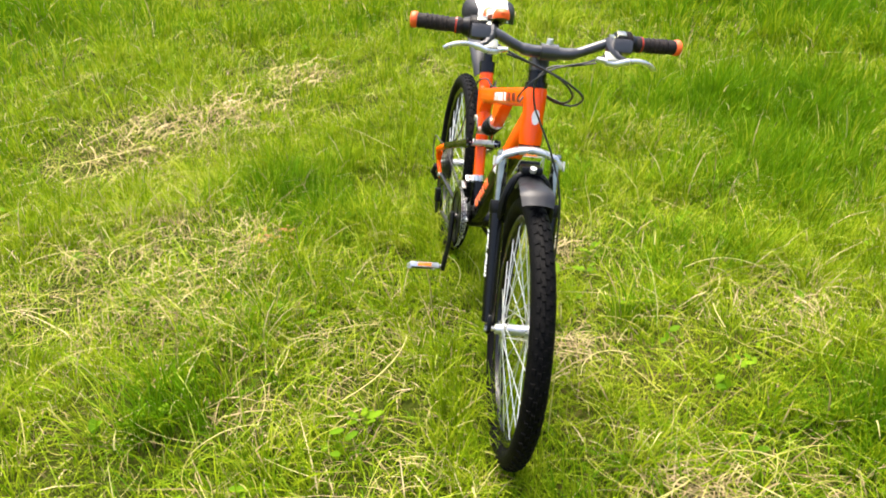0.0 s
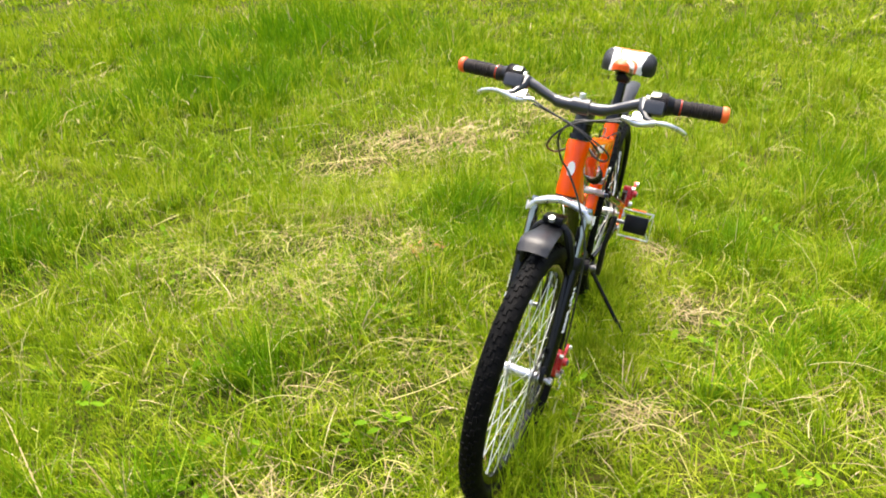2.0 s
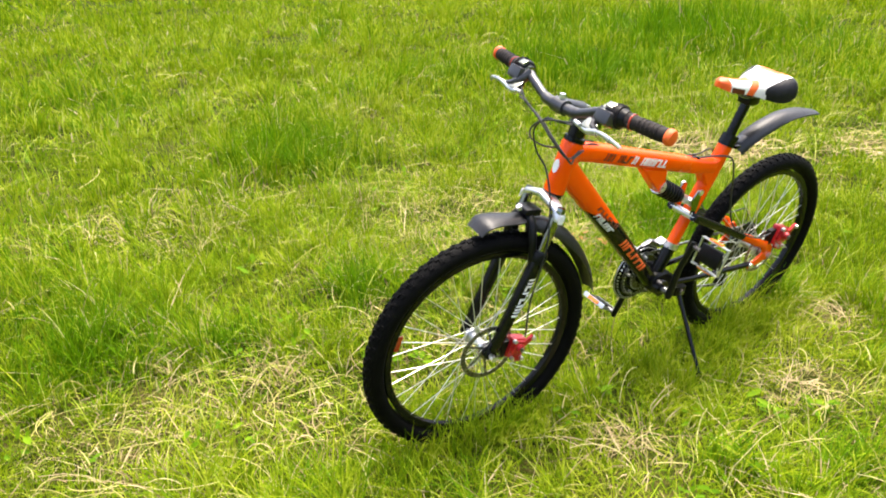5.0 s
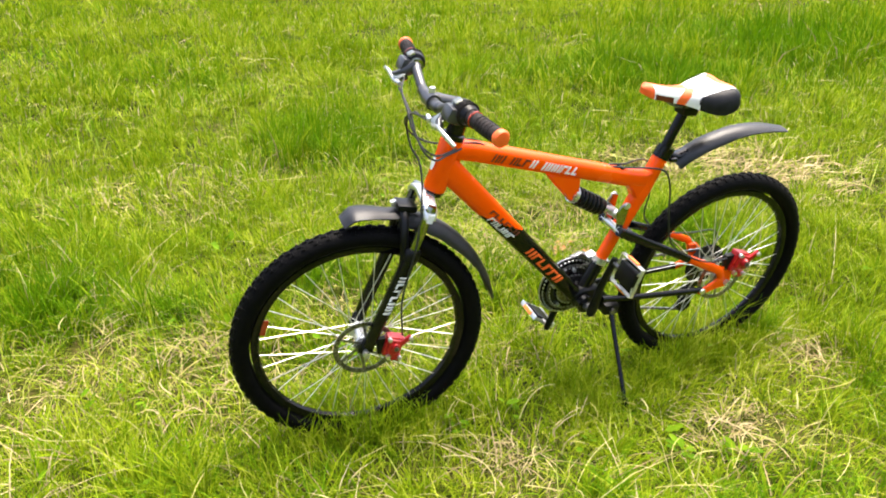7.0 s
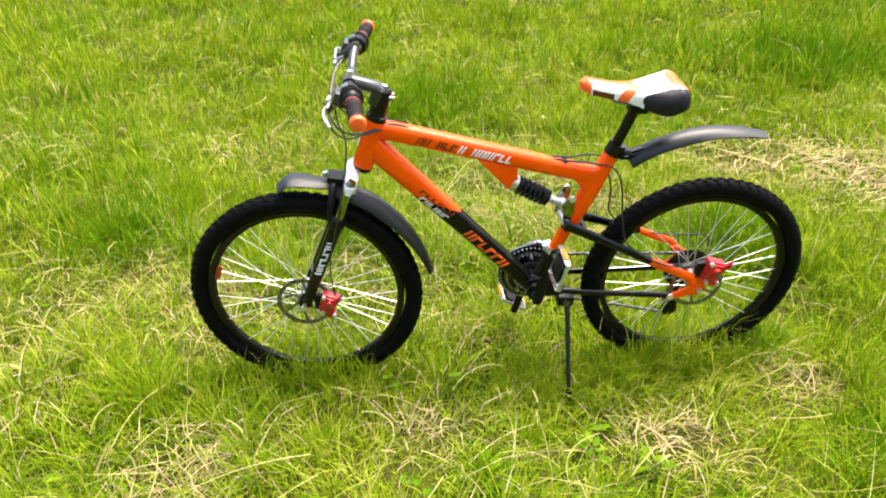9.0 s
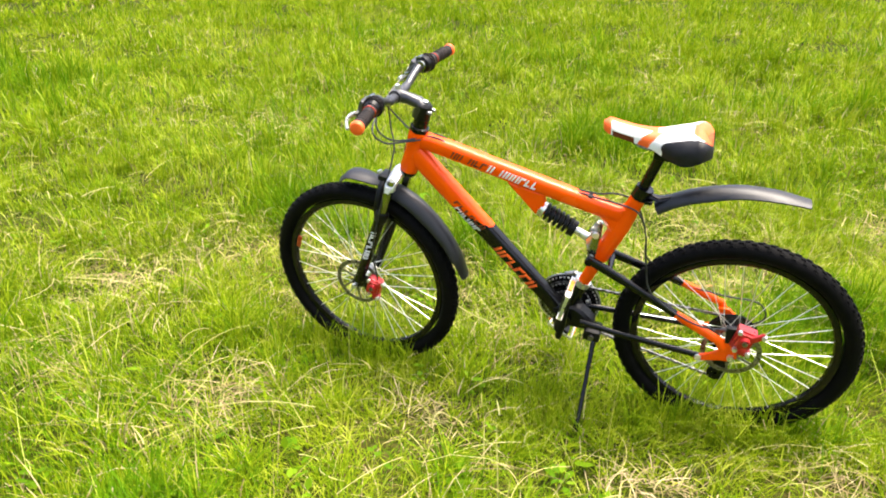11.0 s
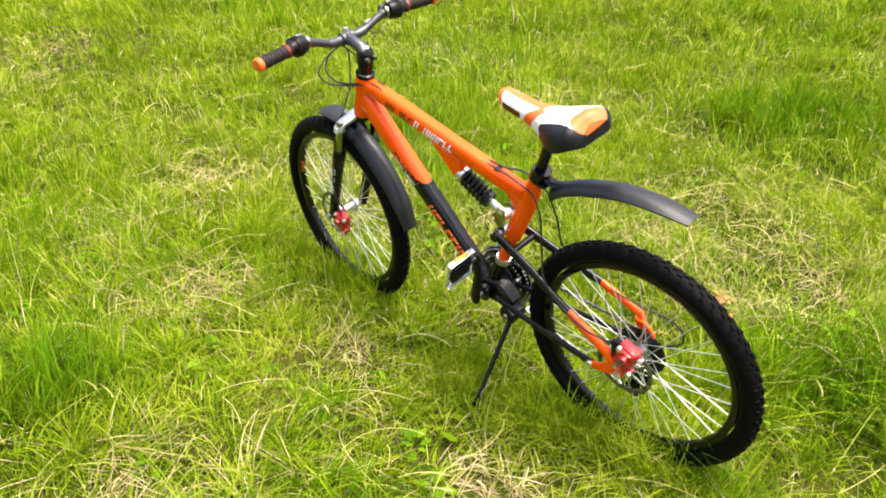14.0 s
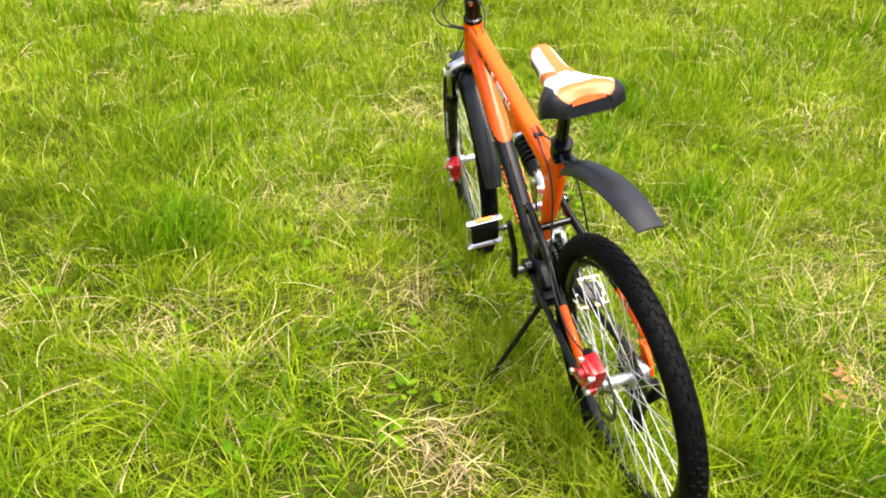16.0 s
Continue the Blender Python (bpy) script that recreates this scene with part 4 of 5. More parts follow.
def build_bars():
    clamp = V((0.132, 0, 0.928))
    stem = bpart("stem", sweep(bmesh.new(), [(0.190, 0, 0.868), (0.204, 0, 0.900), (0.195, 0, 0.910), (0.165, 0, 0.920), clamp], [0.021, 0.023, (0.019, 0.018), (0.016, 0.017), (0.020, 0.020)], 16), M_BAR, bicycle, "black handlebar stem")
    bpart("stem_clamp", tube(clamp + V((0, -0.020, 0)), clamp + V((0, 0.020, 0)), 0.0185, seg=18), M_BAR, stem)
    bpart("steerer_spacer", sweep(bmesh.new(), [(0.187, 0, 0.829), (0.191, 0, 0.840), (0.1915, 0, 0.842), (0.199, 0, 0.866)], [0.027, 0.027, 0.022, 0.022], 18), M_BLACK, stem, "black headset spacers")
    bpart("steerer_top", sweep(bmesh.new(), [(0.199, 0, 0.866), (0.211, 0, 0.905), (0.212, 0, 0.909)], [0.0225, 0.0225, 0.018], 18), M_SATIN, stem)
    bpart("stem_bolt", tube((0.212, 0, 0.907), (0.2155, 0, 0.916), 0.008, seg=8), M_SILVER, stem, "silver stem bolt")
    for s in (-1, 1):
        bpart("clamp_bolt", tube((0.222, s * 0.012, 0.888), (0.235, s * 0.012, 0.884), 0.006, seg=8), M_STEEL, stem)
    bpart("face_bolt", tube((0.134, 0, 0.940), (0.135, 0, 0.957), 0.0085, 0.007, 10), M_SILVER, stem, "silver clamp bolt")
    half = [(0.132, 0, 0.928), (0.132, 0.045, 0.928), (0.134, 0.075, 0.936), (0.138, 0.12, 0.955), (0.145, 0.155, 0.962), (0.168, 0.305, 0.960)]
    line = smooth_line([(x, -y, z) for x, y, z in reversed(half[1:])] + half, 5)
    bar = bpart("handlebar", sweep(bmesh.new(), line, [0.0135 if abs(p.y) < 0.06 else 0.0112 for p in line], 14, (1, 0, 0)), M_BAR, bicycle, "dark grey riser handlebar")
    for s in (-1, 1):
        at = lambda y: V((0.145 + (y - 0.155) * 0.153, s * y, 0.962 - (y - 0.155) * 0.013))
        g = bpart("grip", sweep(bmesh.new(), [at(y) for y in (0.196, 0.205, 0.208, 0.214, 0.225, 0.26, 0.285, 0.2965)], [0.0165, 0.0185, 0.0185, 0.0165, 0.0158, 0.0165, 0.0162, 0.0165], 16, (1, 0, 0)), M_GRIP, bar, "dark rubber handlebar grip")
        for y in (0.232, 0.243, 0.254, 0.265, 0.276):
            bpart("grip_rib", sweep(bmesh.new(), [at(y - 0.003), at(y - 0.0015), at(y + 0.0015), at(y + 0.003)], [0.0155, 0.0176, 0.0176, 0.0155], 14, (1, 0, 0)), M_GRIP, g)
        bpart("grip_ring", sweep(bmesh.new(), [at(0.2085), at(0.2095), at(0.2125), at(0.2135)], [0.0165, 0.0187, 0.0187, 0.0165], 16, (1, 0, 0)), M_WHEEL_REFLECT, g, "dull red ring of the grip")
        bpart("end_cap", sweep(bmesh.new(), [at(y) for y in (0.297, 0.299, 0.307, 0.311, 0.3125)], [0.0165, 0.0182, 0.0182, 0.0155, 0.009], 16, (1, 0, 0)), M_VINYL, g, "orange end cap of the grip")
        shifter = bpart("gear_shifter", sweep(bmesh.new(), [at(y) for y in (0.145, 0.150, 0.160, 0.176, 0.184, 0.196)], [0.017, 0.024, 0.026, 0.026, 0.022, 0.0185], 16, (1, 0, 0)), M_SATIN, bar, "black twist gear shifter")
        bpart("shifter_pod", block(at(0.16) + V((-0.022, 0, -0.004)), (0.036, 0.045, 0.032), Matrix.Rotation(radians(25), 4, 'Y'), 0.008), M_BAR, shifter)
        bpart("clamp_band", sweep(bmesh.new(), [at(0.134), at(0.136), at(0.144), at(0.146)], [0.012, 0.0175, 0.0175, 0.012], 16, (1, 0, 0)), M_STANCHION, shifter, "grey metal clamp band")
        for y in (0.166, 0.171, 0.176, 0.181):
            bpart("shifter_rib", sweep(bmesh.new(), [at(y - 0.0016), at(y - 0.0006), at(y + 0.0006), at(y + 0.0016)], [0.0235, 0.0272, 0.0272, 0.0235], 16, (1, 0, 0)), M_GRIP, shifter)
        bpart("shifter_window", block(at(0.158) + V((-0.010, 0, 0.0215)), (0.018, 0.022, 0.008), Matrix.Rotation(radians(-20), 4, 'Y'), 0.003), M_STANCHION, shifter)
        br = bpart("brake_bracket", sweep(bmesh.new(), [at(0.135), at(0.137) + V((-0.022, 0, -0.012)), at(0.15) + V((-0.045, 0, -0.024)), at(0.17) + V((-0.055, 0, -0.029))], [(0.014, 0.016), (0.010, 0.013), (0.009, 0.011), (0.007, 0.009)], 10, (0, 1, 0)), M_BAR, bar, "dark grey brake lever bracket")
        blade = smooth_line([at(0.122) + V((-0.048, 0, -0.034)), at(0.145) + V((-0.054, 0, -0.034)), at(0.165) + V((-0.058, 0, -0.027)), at(0.190) + V((-0.064, 0, -0.022)), at(0.212) + V((-0.066, 0, -0.025)), at(0.229) + V((-0.061, 0, -0.033)), at(0.236) + V((-0.057, 0, -0.039))], 4)
        bpart("brake_lever", sweep(bmesh.new(), blade, [(0.0055, 0.0068)] * 10 + [(0.0042, 0.0055)] * 10 + [(0.0045, 0.0052)] * (len(blade) - 20), 10, (1, 0, 0)), M_SILVER, br, "curved silver brake lever")
        bpart("lever_body", block(at(0.140) + V((-0.040, 0, -0.026)), (0.030, 0.040, 0.016), Matrix.Rotation(radians(-28), 4, 'Y'), 0.005), M_STANCHION, br, "grey metal lever body")
        bpart("lever_barrel", tube(at(0.100) + V((-0.046, 0, -0.028)), at(0.122) + V((-0.052, 0, -0.030)), 0.005, 0.0065, 10), M_SILVER, br)
    # cables looping in front of the head tube
    L = lambda y: (0.088, y, 0.926)
    for name, pts in (
        ("brake_cable", [L(-0.100), (0.090, -0.050, 0.914), (0.094, 0.0, 0.904), (0.084, 0.028, 0.868), (0.090, 0.018, 0.815), (0.106, -0.006, 0.772), (0.098, -0.045, 0.70), (0.074, -0.080, 0.60), (0.036, -0.088, 0.46), (0.036, -0.084, 0.345)]),
        ("brake_cable", [L(0.100), (0.088, 0.050, 0.912), (0.086, 0.0, 0.896), (0.080, -0.050, 0.874), (0.088, -0.088, 0.845), (0.118, -0.078, 0.816), (0.155, -0.045, 0.808), (0.200, -0.024, 0.810)]),
        ("gear_cable", [(0.115, -0.135, 0.945), (0.092, -0.085, 0.926), (0.086, -0.01, 0.905), (0.082, 0.035, 0.872), (0.100, 0.056, 0.832), (0.140, 0.045, 0.806), (0.200, 0.024, 0.800)]),
        ("gear_cable", [(0.115, 0.135, 0.945), (0.090, 0.085, 0.926), (0.082, 0.01, 0.900), (0.078, -0.035, 0.878), (0.092, -0.064, 0.846), (0.125, -0.058, 0.818), (0.165, -0.038, 0.812), (0.200, -0.018, 0.816)]),
    ):
        bpart(name, cable(pts), M_CABLE, bar, "thin black cable housing")


build_bars()


def build_frame_cables():
    fc = part("rear_cable", cable([(0.20, -0.012, 0.818), (0.255, -0.010, 0.809), (0.31, -0.008, 0.770), (0.45, -0.006, 0.722), (0.58, -0.006, 0.680), (0.64, -0.008, 0.684), (0.69, -0.010, 0.675), (0.74, -0.022, 0.672), (0.80, -0.030, 0.655), (0.825, -0.034, 0.60), (0.835, -0.046, 0.50), (0.86, -0.064, 0.42), (0.98, -0.078, 0.352), (1.10, -0.07, 0.345)]), M_CABLE, bicycle, "black cable housing along the top tube")
    part("gear_housing", cable([(0.20, 0.012, 0.818), (0.255, 0.008, 0.809), (0.31, 0.006, 0.770), (0.45, 0.004, 0.722), (0.58, 0.004, 0.680), (0.64, 0.004, 0.686), (0.69, 0.004, 0.680), (0.74, 0.010, 0.682), (0.79, 0.028, 0.65), (0.82, 0.04, 0.55), (0.83, 0.052, 0.46), (0.92, 0.068, 0.385), (1.04, 0.078, 0.35), (1.14, 0.085, 0.335), (1.165, 0.085, 0.285), (1.12, 0.085, 0.245)]), M_CABLE, fc)
    part("cable_tie", block((0.672, -0.002, 0.677), (0.012, 0.026, 0.006), along((0, 0, 0), (1, 0, -0.31)), 0.002), M_SATIN, fc)
    loop = [FRONT + V((0.062 + 0.018 * math.cos(a), -0.083, -0.042 + 0.018 * math.sin(a))) for a in [0.2 * i for i in range(-16, 14)]]
    spart("cable_loop", sweep(bmesh.new(), loop, 0.0013, 5, (0, 1, 0)), M_STANCHION, front_caliper, "thin bright brake wire loop")


build_frame_cables()


def build_drivetrain():
    def gear(r, teeth, y, width, bm, inner):
        prof = []
        outer = []
        for k in range(teeth * 4):
            a = 2 * math.pi * k / (teeth * 4)
            rr = r + (0.0035 if k % 4 in (1, 2) else -0.0015)
            outer.append((rr, a))
        for yy, flip in ((y, 0), (y + width, 1)):
            prof.append(([bm.verts.new(BB + V((rr * math.cos(a), yy, rr * math.sin(a)))) for rr, a in outer], [bm.verts.new(BB + V((inner * math.cos(a), yy, inner * math.sin(a)))) for rr, a in outer]))
        n = len(outer)
        (o0, i0), (o1, i1) = prof
        for k in range(n):
            j = (k + 1) % n
            bm.faces.new((o0[k], o0[j], i0[j], i0[k]))
            bm.faces.new((o1[k], i1[k], i1[j], o1[j]))
            bm.faces.new((o0[k], o1[k], o1[j], o0[j]))
            bm.faces.new((i0[k], i0[j], i1[j], i1[k]))
        return bm
    crank = part("crankset", lathe([(0.098, 0.062), (0.098, 0.0645), (0.082, 0.0645), (0.082, 0.062)], BB, 64), M_BLACK, bicycle, "black chain guard ring and crankset")
    # thin silver ring: glints along the glossy guard's edge, set in colour
    part("guard_glint", lathe([(0.0985, 0.0605), (0.0985, 0.0618), (0.0945, 0.0618), (0.0945, 0.0605)], BB, 64), M_SILVER, crank, "silver ring for the glints on the guard ring's edge")
    part("chainring", gear(0.088, 42, 0.055, 0.003, bmesh.new(), 0.060), M_RING, crank, "large dark steel chainring")
    part("chainring", gear(0.070, 34, 0.047, 0.003, bmesh.new(), 0.045), M_RING, crank)
    part("chainring", gear(0.048, 24, 0.039, 0.003, bmesh.new(), 0.028), M_STEEL, crank)
    part("ring_web", lathe([(0.094, 0.0585), (0.094, 0.0605), (0.030, 0.0605), (0.030, 0.0585)], BB, 48), M_SATIN, crank, "black web of the chain guard")
    for ring_r, ring_y, count in ((0.0895, 0.0535, 44), (0.0715, 0.0455, 36), (0.0495, 0.0375, 26)):
        pins = bmesh.new()
        for k in range(count):
            a = 2 * math.pi * k / count
            block(BB + V((ring_r * math.cos(a), ring_y, ring_r * math.sin(a))), (0.0035, 0.004, 0.0062 if k % 2 else 0.0045), Matrix.Rotation(-a, 4, 'Y'), 0.0, pins)
        part("ring_teeth", pins, M_SILVER, crank, "silver teeth of a chainring", smooth=False)
    wrap = bmesh.new()
    for k in range(23):
        a = radians(82) + math.pi * k / 22 * 1.06
        block(BB + V((0.0745 * math.cos(a), 0.049, 0.0745 * math.sin(a))), (0.0075, 0.0028 if k % 2 else 0.0068, 0.0105), Matrix.Rotation(-a, 4, 'Y'), 0.0, wrap)
    part("chain_wrap", wrap, M_STEEL, crank, "oily chain round the middle chainring", smooth=False)
    for k in range(5):
        a = 2 * math.pi * k / 5 + 0.3
        p = BB + V((0.064 * math.cos(a), 0, 0.064 * math.sin(a)))
        part("chainring_bolt", tube(p + V((0, 0.036, 0)), p + V((0, 0.062, 0)), 0.0052, seg=8), M_SILVER, crank, "silver chainring bolt")
    for k in range(5):
        a = 2 * math.pi * k / 5 + 0.3
        part("spider_arm", sweep(bmesh.new(), [BB + V((0.012 * math.cos(a), 0.059, 0.012 * math.sin(a))), BB + V((0.092 * math.cos(a), 0.060, 0.092 * math.sin(a)))], [(0.004, 0.012), (0.003, 0.008)], 8), M_SATIN, crank)
    up = V((0.036, 0, 0.167))
    for s, d in ((-1, up), (1, -up)):
        e = BB + V((0, s * 0.074, 0))
        arm = part("crank_arm", sweep(bmesh.new(), [e - d * 0.09, e, e + d * 0.5, e + d + V((0, s * 0.012, 0)), e + d * 1.07 + V((0, s * 0.012, 0))], [(0.008, 0.012), (0.010, 0.017), (0.008, 0.012), (0.008, 0.012), (0.007, 0.009)], 12), M_SATIN, bicycle, "black crank arm")
        c = e + d + V((0, s * 0.078, 0))
        tilt = Matrix.Rotation(radians(-74 if s < 0 else 35), 4, 'Y')
        part("pedal_axle", tube(e + d + V((0, s * 0.012, 0)), c + V((0, s * 0.035, 0)), 0.007), M_STEEL, arm)
        part("pedal_body", block(c, (0.056, 0.072, 0.019), tilt, 0.006), M_SATIN, arm, "black pedal body")
        cage = bmesh.new()
        for dx in (-0.042, 0.042):
            block(V((dx, 0, 0)), (0.003, 0.092, 0.016), None, 0.001, cage)
        for dy in (-0.046, 0.046):
            block(V((0, dy, 0)), (0.084, 0.002, 0.0095), None, 0.001, cage)
        for dx in (-0.021, 0.021):
            block(V((dx, 0.036 * s, 0.0)), (0.040, 0.003, 0.007), Matrix.Rotation(radians(25 if dx < 0 else -25), 4, 'Z'), 0.0, cage)
        cage.transform(Matrix.Translation(c) @ tilt)
        part("pedal_cage", cage, M_SILVER, arm, "bright metal pedal cage")
        for dx in (-0.0455, 0.0455):
            part("pedal_reflector", block(c + tilt @ V((dx, 0, 0)), (0.005, 0.044, 0.0115), tilt, 0.001), M_REFLECT, arm, "orange pedal reflector")
    for k, r in enumerate((0.058, 0.052, 0.046, 0.040, 0.034, 0.028)):
        y = 0.032 + 0.0055 * k
        part("sprocket", lathe([(r, y), (r, y + 0.002), (0.018, y + 0.002), (0.018, y)], REAR, 40), M_STEEL, rear_wheel)
    # chain: links along the upper and lower runs
    part("spoke_guard", lathe([(0.071, 0.0275), (0.071, 0.0295), (0.026, 0.0295), (0.026, 0.0275)], REAR, 40), M_BLACK, rear_wheel, "black plastic disc between spokes and sprockets")
    jock = V((1.055, 0.046, 0.088))
    runs = ((BB + V((0.01, 0.049, 0.071)), REAR + V((-0.005, 0.046, 0.047))), (BB + V((0.01, 0.049, -0.071)), jock + V((0, 0, -0.02))))
    for p, q in runs:
        bm = bmesh.new()
        n = int((q - p).length / 0.0127)
        for k in range(n):
            c = p.lerp(q, (k + 0.5) / n)
            block(c, (0.0125, 0.0028 if k % 2 else 0.0065, 0.0075), along(p, q), 0.0, bm)
        part("chain", bm, M_STEEL, crank, "oily dark bicycle chain", smooth=False)
    der = part("rear_derailleur", sweep(bmesh.new(), [REAR + V((0.012, 0.075, -0.02)), REAR + V((0.02, 0.082, -0.05)), REAR + V((0.008, 0.066, -0.075))], [(0.010, 0.012), (0.012, 0.016), (0.010, 0.012)], 10), M_SATIN, bicycle, "black rear derailleur")
    part("derailleur_cage", plate([(REAR.x - 0.012, REAR.z - 0.055), (REAR.x + 0.022, REAR.z - 0.058), (jock.x + 0.026, jock.z - 0.018), (jock.x - 0.024, jock.z - 0.022)], 0.054, 0.057, bevel=0.0008), M_SATIN, der)
    for c in (V((REAR.x + 0.008, 0, REAR.z - 0.072)), jock):
        part("jockey_wheel", lathe([(0.026, 0.042), (0.026, 0.049), (0.005, 0.049), (0.005, 0.042)], (c.x, 0, c.z), 20), M_BLACK, der)
    part("derailleur_knuckle", block((jock.x + 0.004, 0.058, jock.z + 0.040), (0.034, 0.022, 0.052), Matrix.Rotation(radians(14), 4, 'Y'), 0.006), M_SATIN, der, "blocky black derailleur body")
    part("cage_end", sweep(bmesh.new(), [(jock.x + 0.014, 0.060, jock.z + 0.016), (jock.x, 0.062, jock.z - 0.006), (jock.x - 0.02, 0.060, jock.z - 0.022)], [(0.004, 0.014), (0.004, 0.018), (0.004, 0.010)], 8), M_SATIN, der)
    fd = part("front_derailleur", tube((0.655, 0, 0.375), (0.662, 0, 0.392), 0.0215), M_SILVER, bicycle, "silver front derailleur on the seat tube")
    part("derailleur_plate", plate([(0.590, 0.372), (0.625, 0.384), (0.660, 0.370), (0.678, 0.340), (0.655, 0.354), (0.620, 0.370)], 0.044, 0.060, bevel=0.002), M_STEEL, fd)
    part("derailleur_arm", block((0.645, 0.030, 0.384), (0.026, 0.026, 0.010), Matrix.Rotation(radians(-20), 4, 'Y'), 0.003), M_SILVER, fd)


build_drivetrain()


def build_stand():
    top, foot = V((0.702, -0.035, 0.215)), V((0.686, -0.200, -0.008))
    stand = part("kickstand", sweep(bmesh.new(), [top, top.lerp(foot, 0.15), top.lerp(foot, 0.95), foot], [0.0085, 0.0075, 0.0065, 0.009], 10), M_BLACK, bicycle, "slim black kickstand, folded down")
    part("stand_mount", block((0.695, -0.02, 0.226), (0.05, 0.06, 0.034), Matrix.Rotation(radians(8), 4, 'Y'), 0.007), M_SATIN, stand)
    part("stand_foot", tube(top.lerp(foot, 0.95), foot + (foot - top).normalized() * 0.012, 0.0095, 0.011), M_RUBBER, stand)
    part("stand_bolt", tube((0.695, -0.05, 0.226), (0.695, -0.058, 0.226), 0.009, seg=8), M_STEEL, stand)


build_stand()


def guard(line, widths, sag, thick=0.003, flatten=0.0):
    """A mudguard blade: an arched strip that follows a line in the plane of the wheel."""
    pts = smooth_line(line, 5)
    n = len(pts)
    bm = bmesh.new()
    layers = []
    for off in (0.0, -thick):
        grid = []
        for i, p in enumerate(pts):
            f = i / (n - 1) * (len(widths) - 1)
            j = min(int(f), len(widths) - 2)
            w = widths[j] + (widths[j + 1] - widths[j]) * (f - j)
            t = (pts[min(i + 1, n - 1)] - pts[max(i - 1, 0)]).normalized()
            u = V((-t.z, 0, t.x))
            row = []
            for k in range(11):
                v = k / 5 - 1
                drop = sag * (abs(v) ** 2.4) * (1 - flatten * max(0.0, i / (n - 1) - 0.45) / 0.55)
                row.append(bm.verts.new(p + V((0, v * w / 2, 0)) + u * (off - drop)))
            grid.append(row)
        layers.append(grid)
    for g in layers:
        for i in range(n - 1):
            for k in range(10):
                bm.faces.new((g[i][k], g[i + 1][k], g[i + 1][k + 1], g[i][k + 1]))
    a, b = layers
    for i in range(n - 1):
        for k in (0, 10):
            bm.faces.new((a[i][k], a[i + 1][k], b[i + 1][k], b[i][k]))
    for i in (0, n - 1):
        for k in range(10):
            bm.faces.new((a[i][k], a[i][k + 1], b[i][k + 1], b[i][k]))
    return bm


def build_mudguards():
    rear = part("rear_mudguard", guard([(0.838, 0, 0.672), (0.885, 0, 0.703), (0.95, 0, 0.727), (1.04, 0, 0.742), (1.13, 0, 0.736), (1.209, 0, 0.717)], [0.056, 0.066, 0.068, 0.068, 0.065, 0.048], 0.022, flatten=0.8), M_PLASTIC, bicycle, "dark grey plastic rear mudguard on the seat post")
    part("mudguard_arm", sweep(bmesh.new(), [(0.808, 0, 0.700), (0.825, 0, 0.692), (0.85, 0, 0.684), (0.90, 0, 0.700)], [(0.016, 0.010), (0.013, 0.008), (0.018, 0.008), (0.014, 0.005)], 12), M_BLACK, rear)
    part("mudguard_clamp", tube((0.803, 0, 0.692), (0.813, 0, 0.715), 0.0245), M_BLACK, rear)
    tongue = spart("front_mudguard", guard([(-0.088, 0, 0.652), (-0.06, 0, 0.672), (-0.02, 0, 0.672), (0.03, 0, 0.662), (0.065, 0, 0.660)], [0.070, 0.078, 0.074, 0.062, 0.056], 0.010), M_PLASTIC, bicycle, "black plastic front mudguard over the tyre")
    spart("tail_flap", guard([(0.055, 0, 0.658), (0.12, 0, 0.637), (0.187, 0, 0.592), (0.249, 0, 0.520), (0.292, 0, 0.438), (0.312, 0, 0.365)], [0.062, 0.070, 0.072, 0.070, 0.064, 0.048], 0.030, flatten=0.75), M_PLASTIC, tongue, "long rear flap of the front mudguard")
    spart("mudguard_bracket", block((0.072, 0, 0.668), (0.05, 0.05, 0.018), Matrix.Rotation(radians(12), 4, 'Y'), 0.006), M_SATIN, tongue)
    spart("mudguard_bolt", tube((0.045, 0, 0.674), (0.042, 0, 0.684), 0.008, seg=8), M_SILVER, tongue, "silver mudguard bolt")
    for s in (-1, 1):
        spart("mudguard_strut", tube((0.055, s * 0.03, 0.655), (0.048, s * 0.060, 0.57), 0.004), M_SATIN, tongue)


build_mudguards()


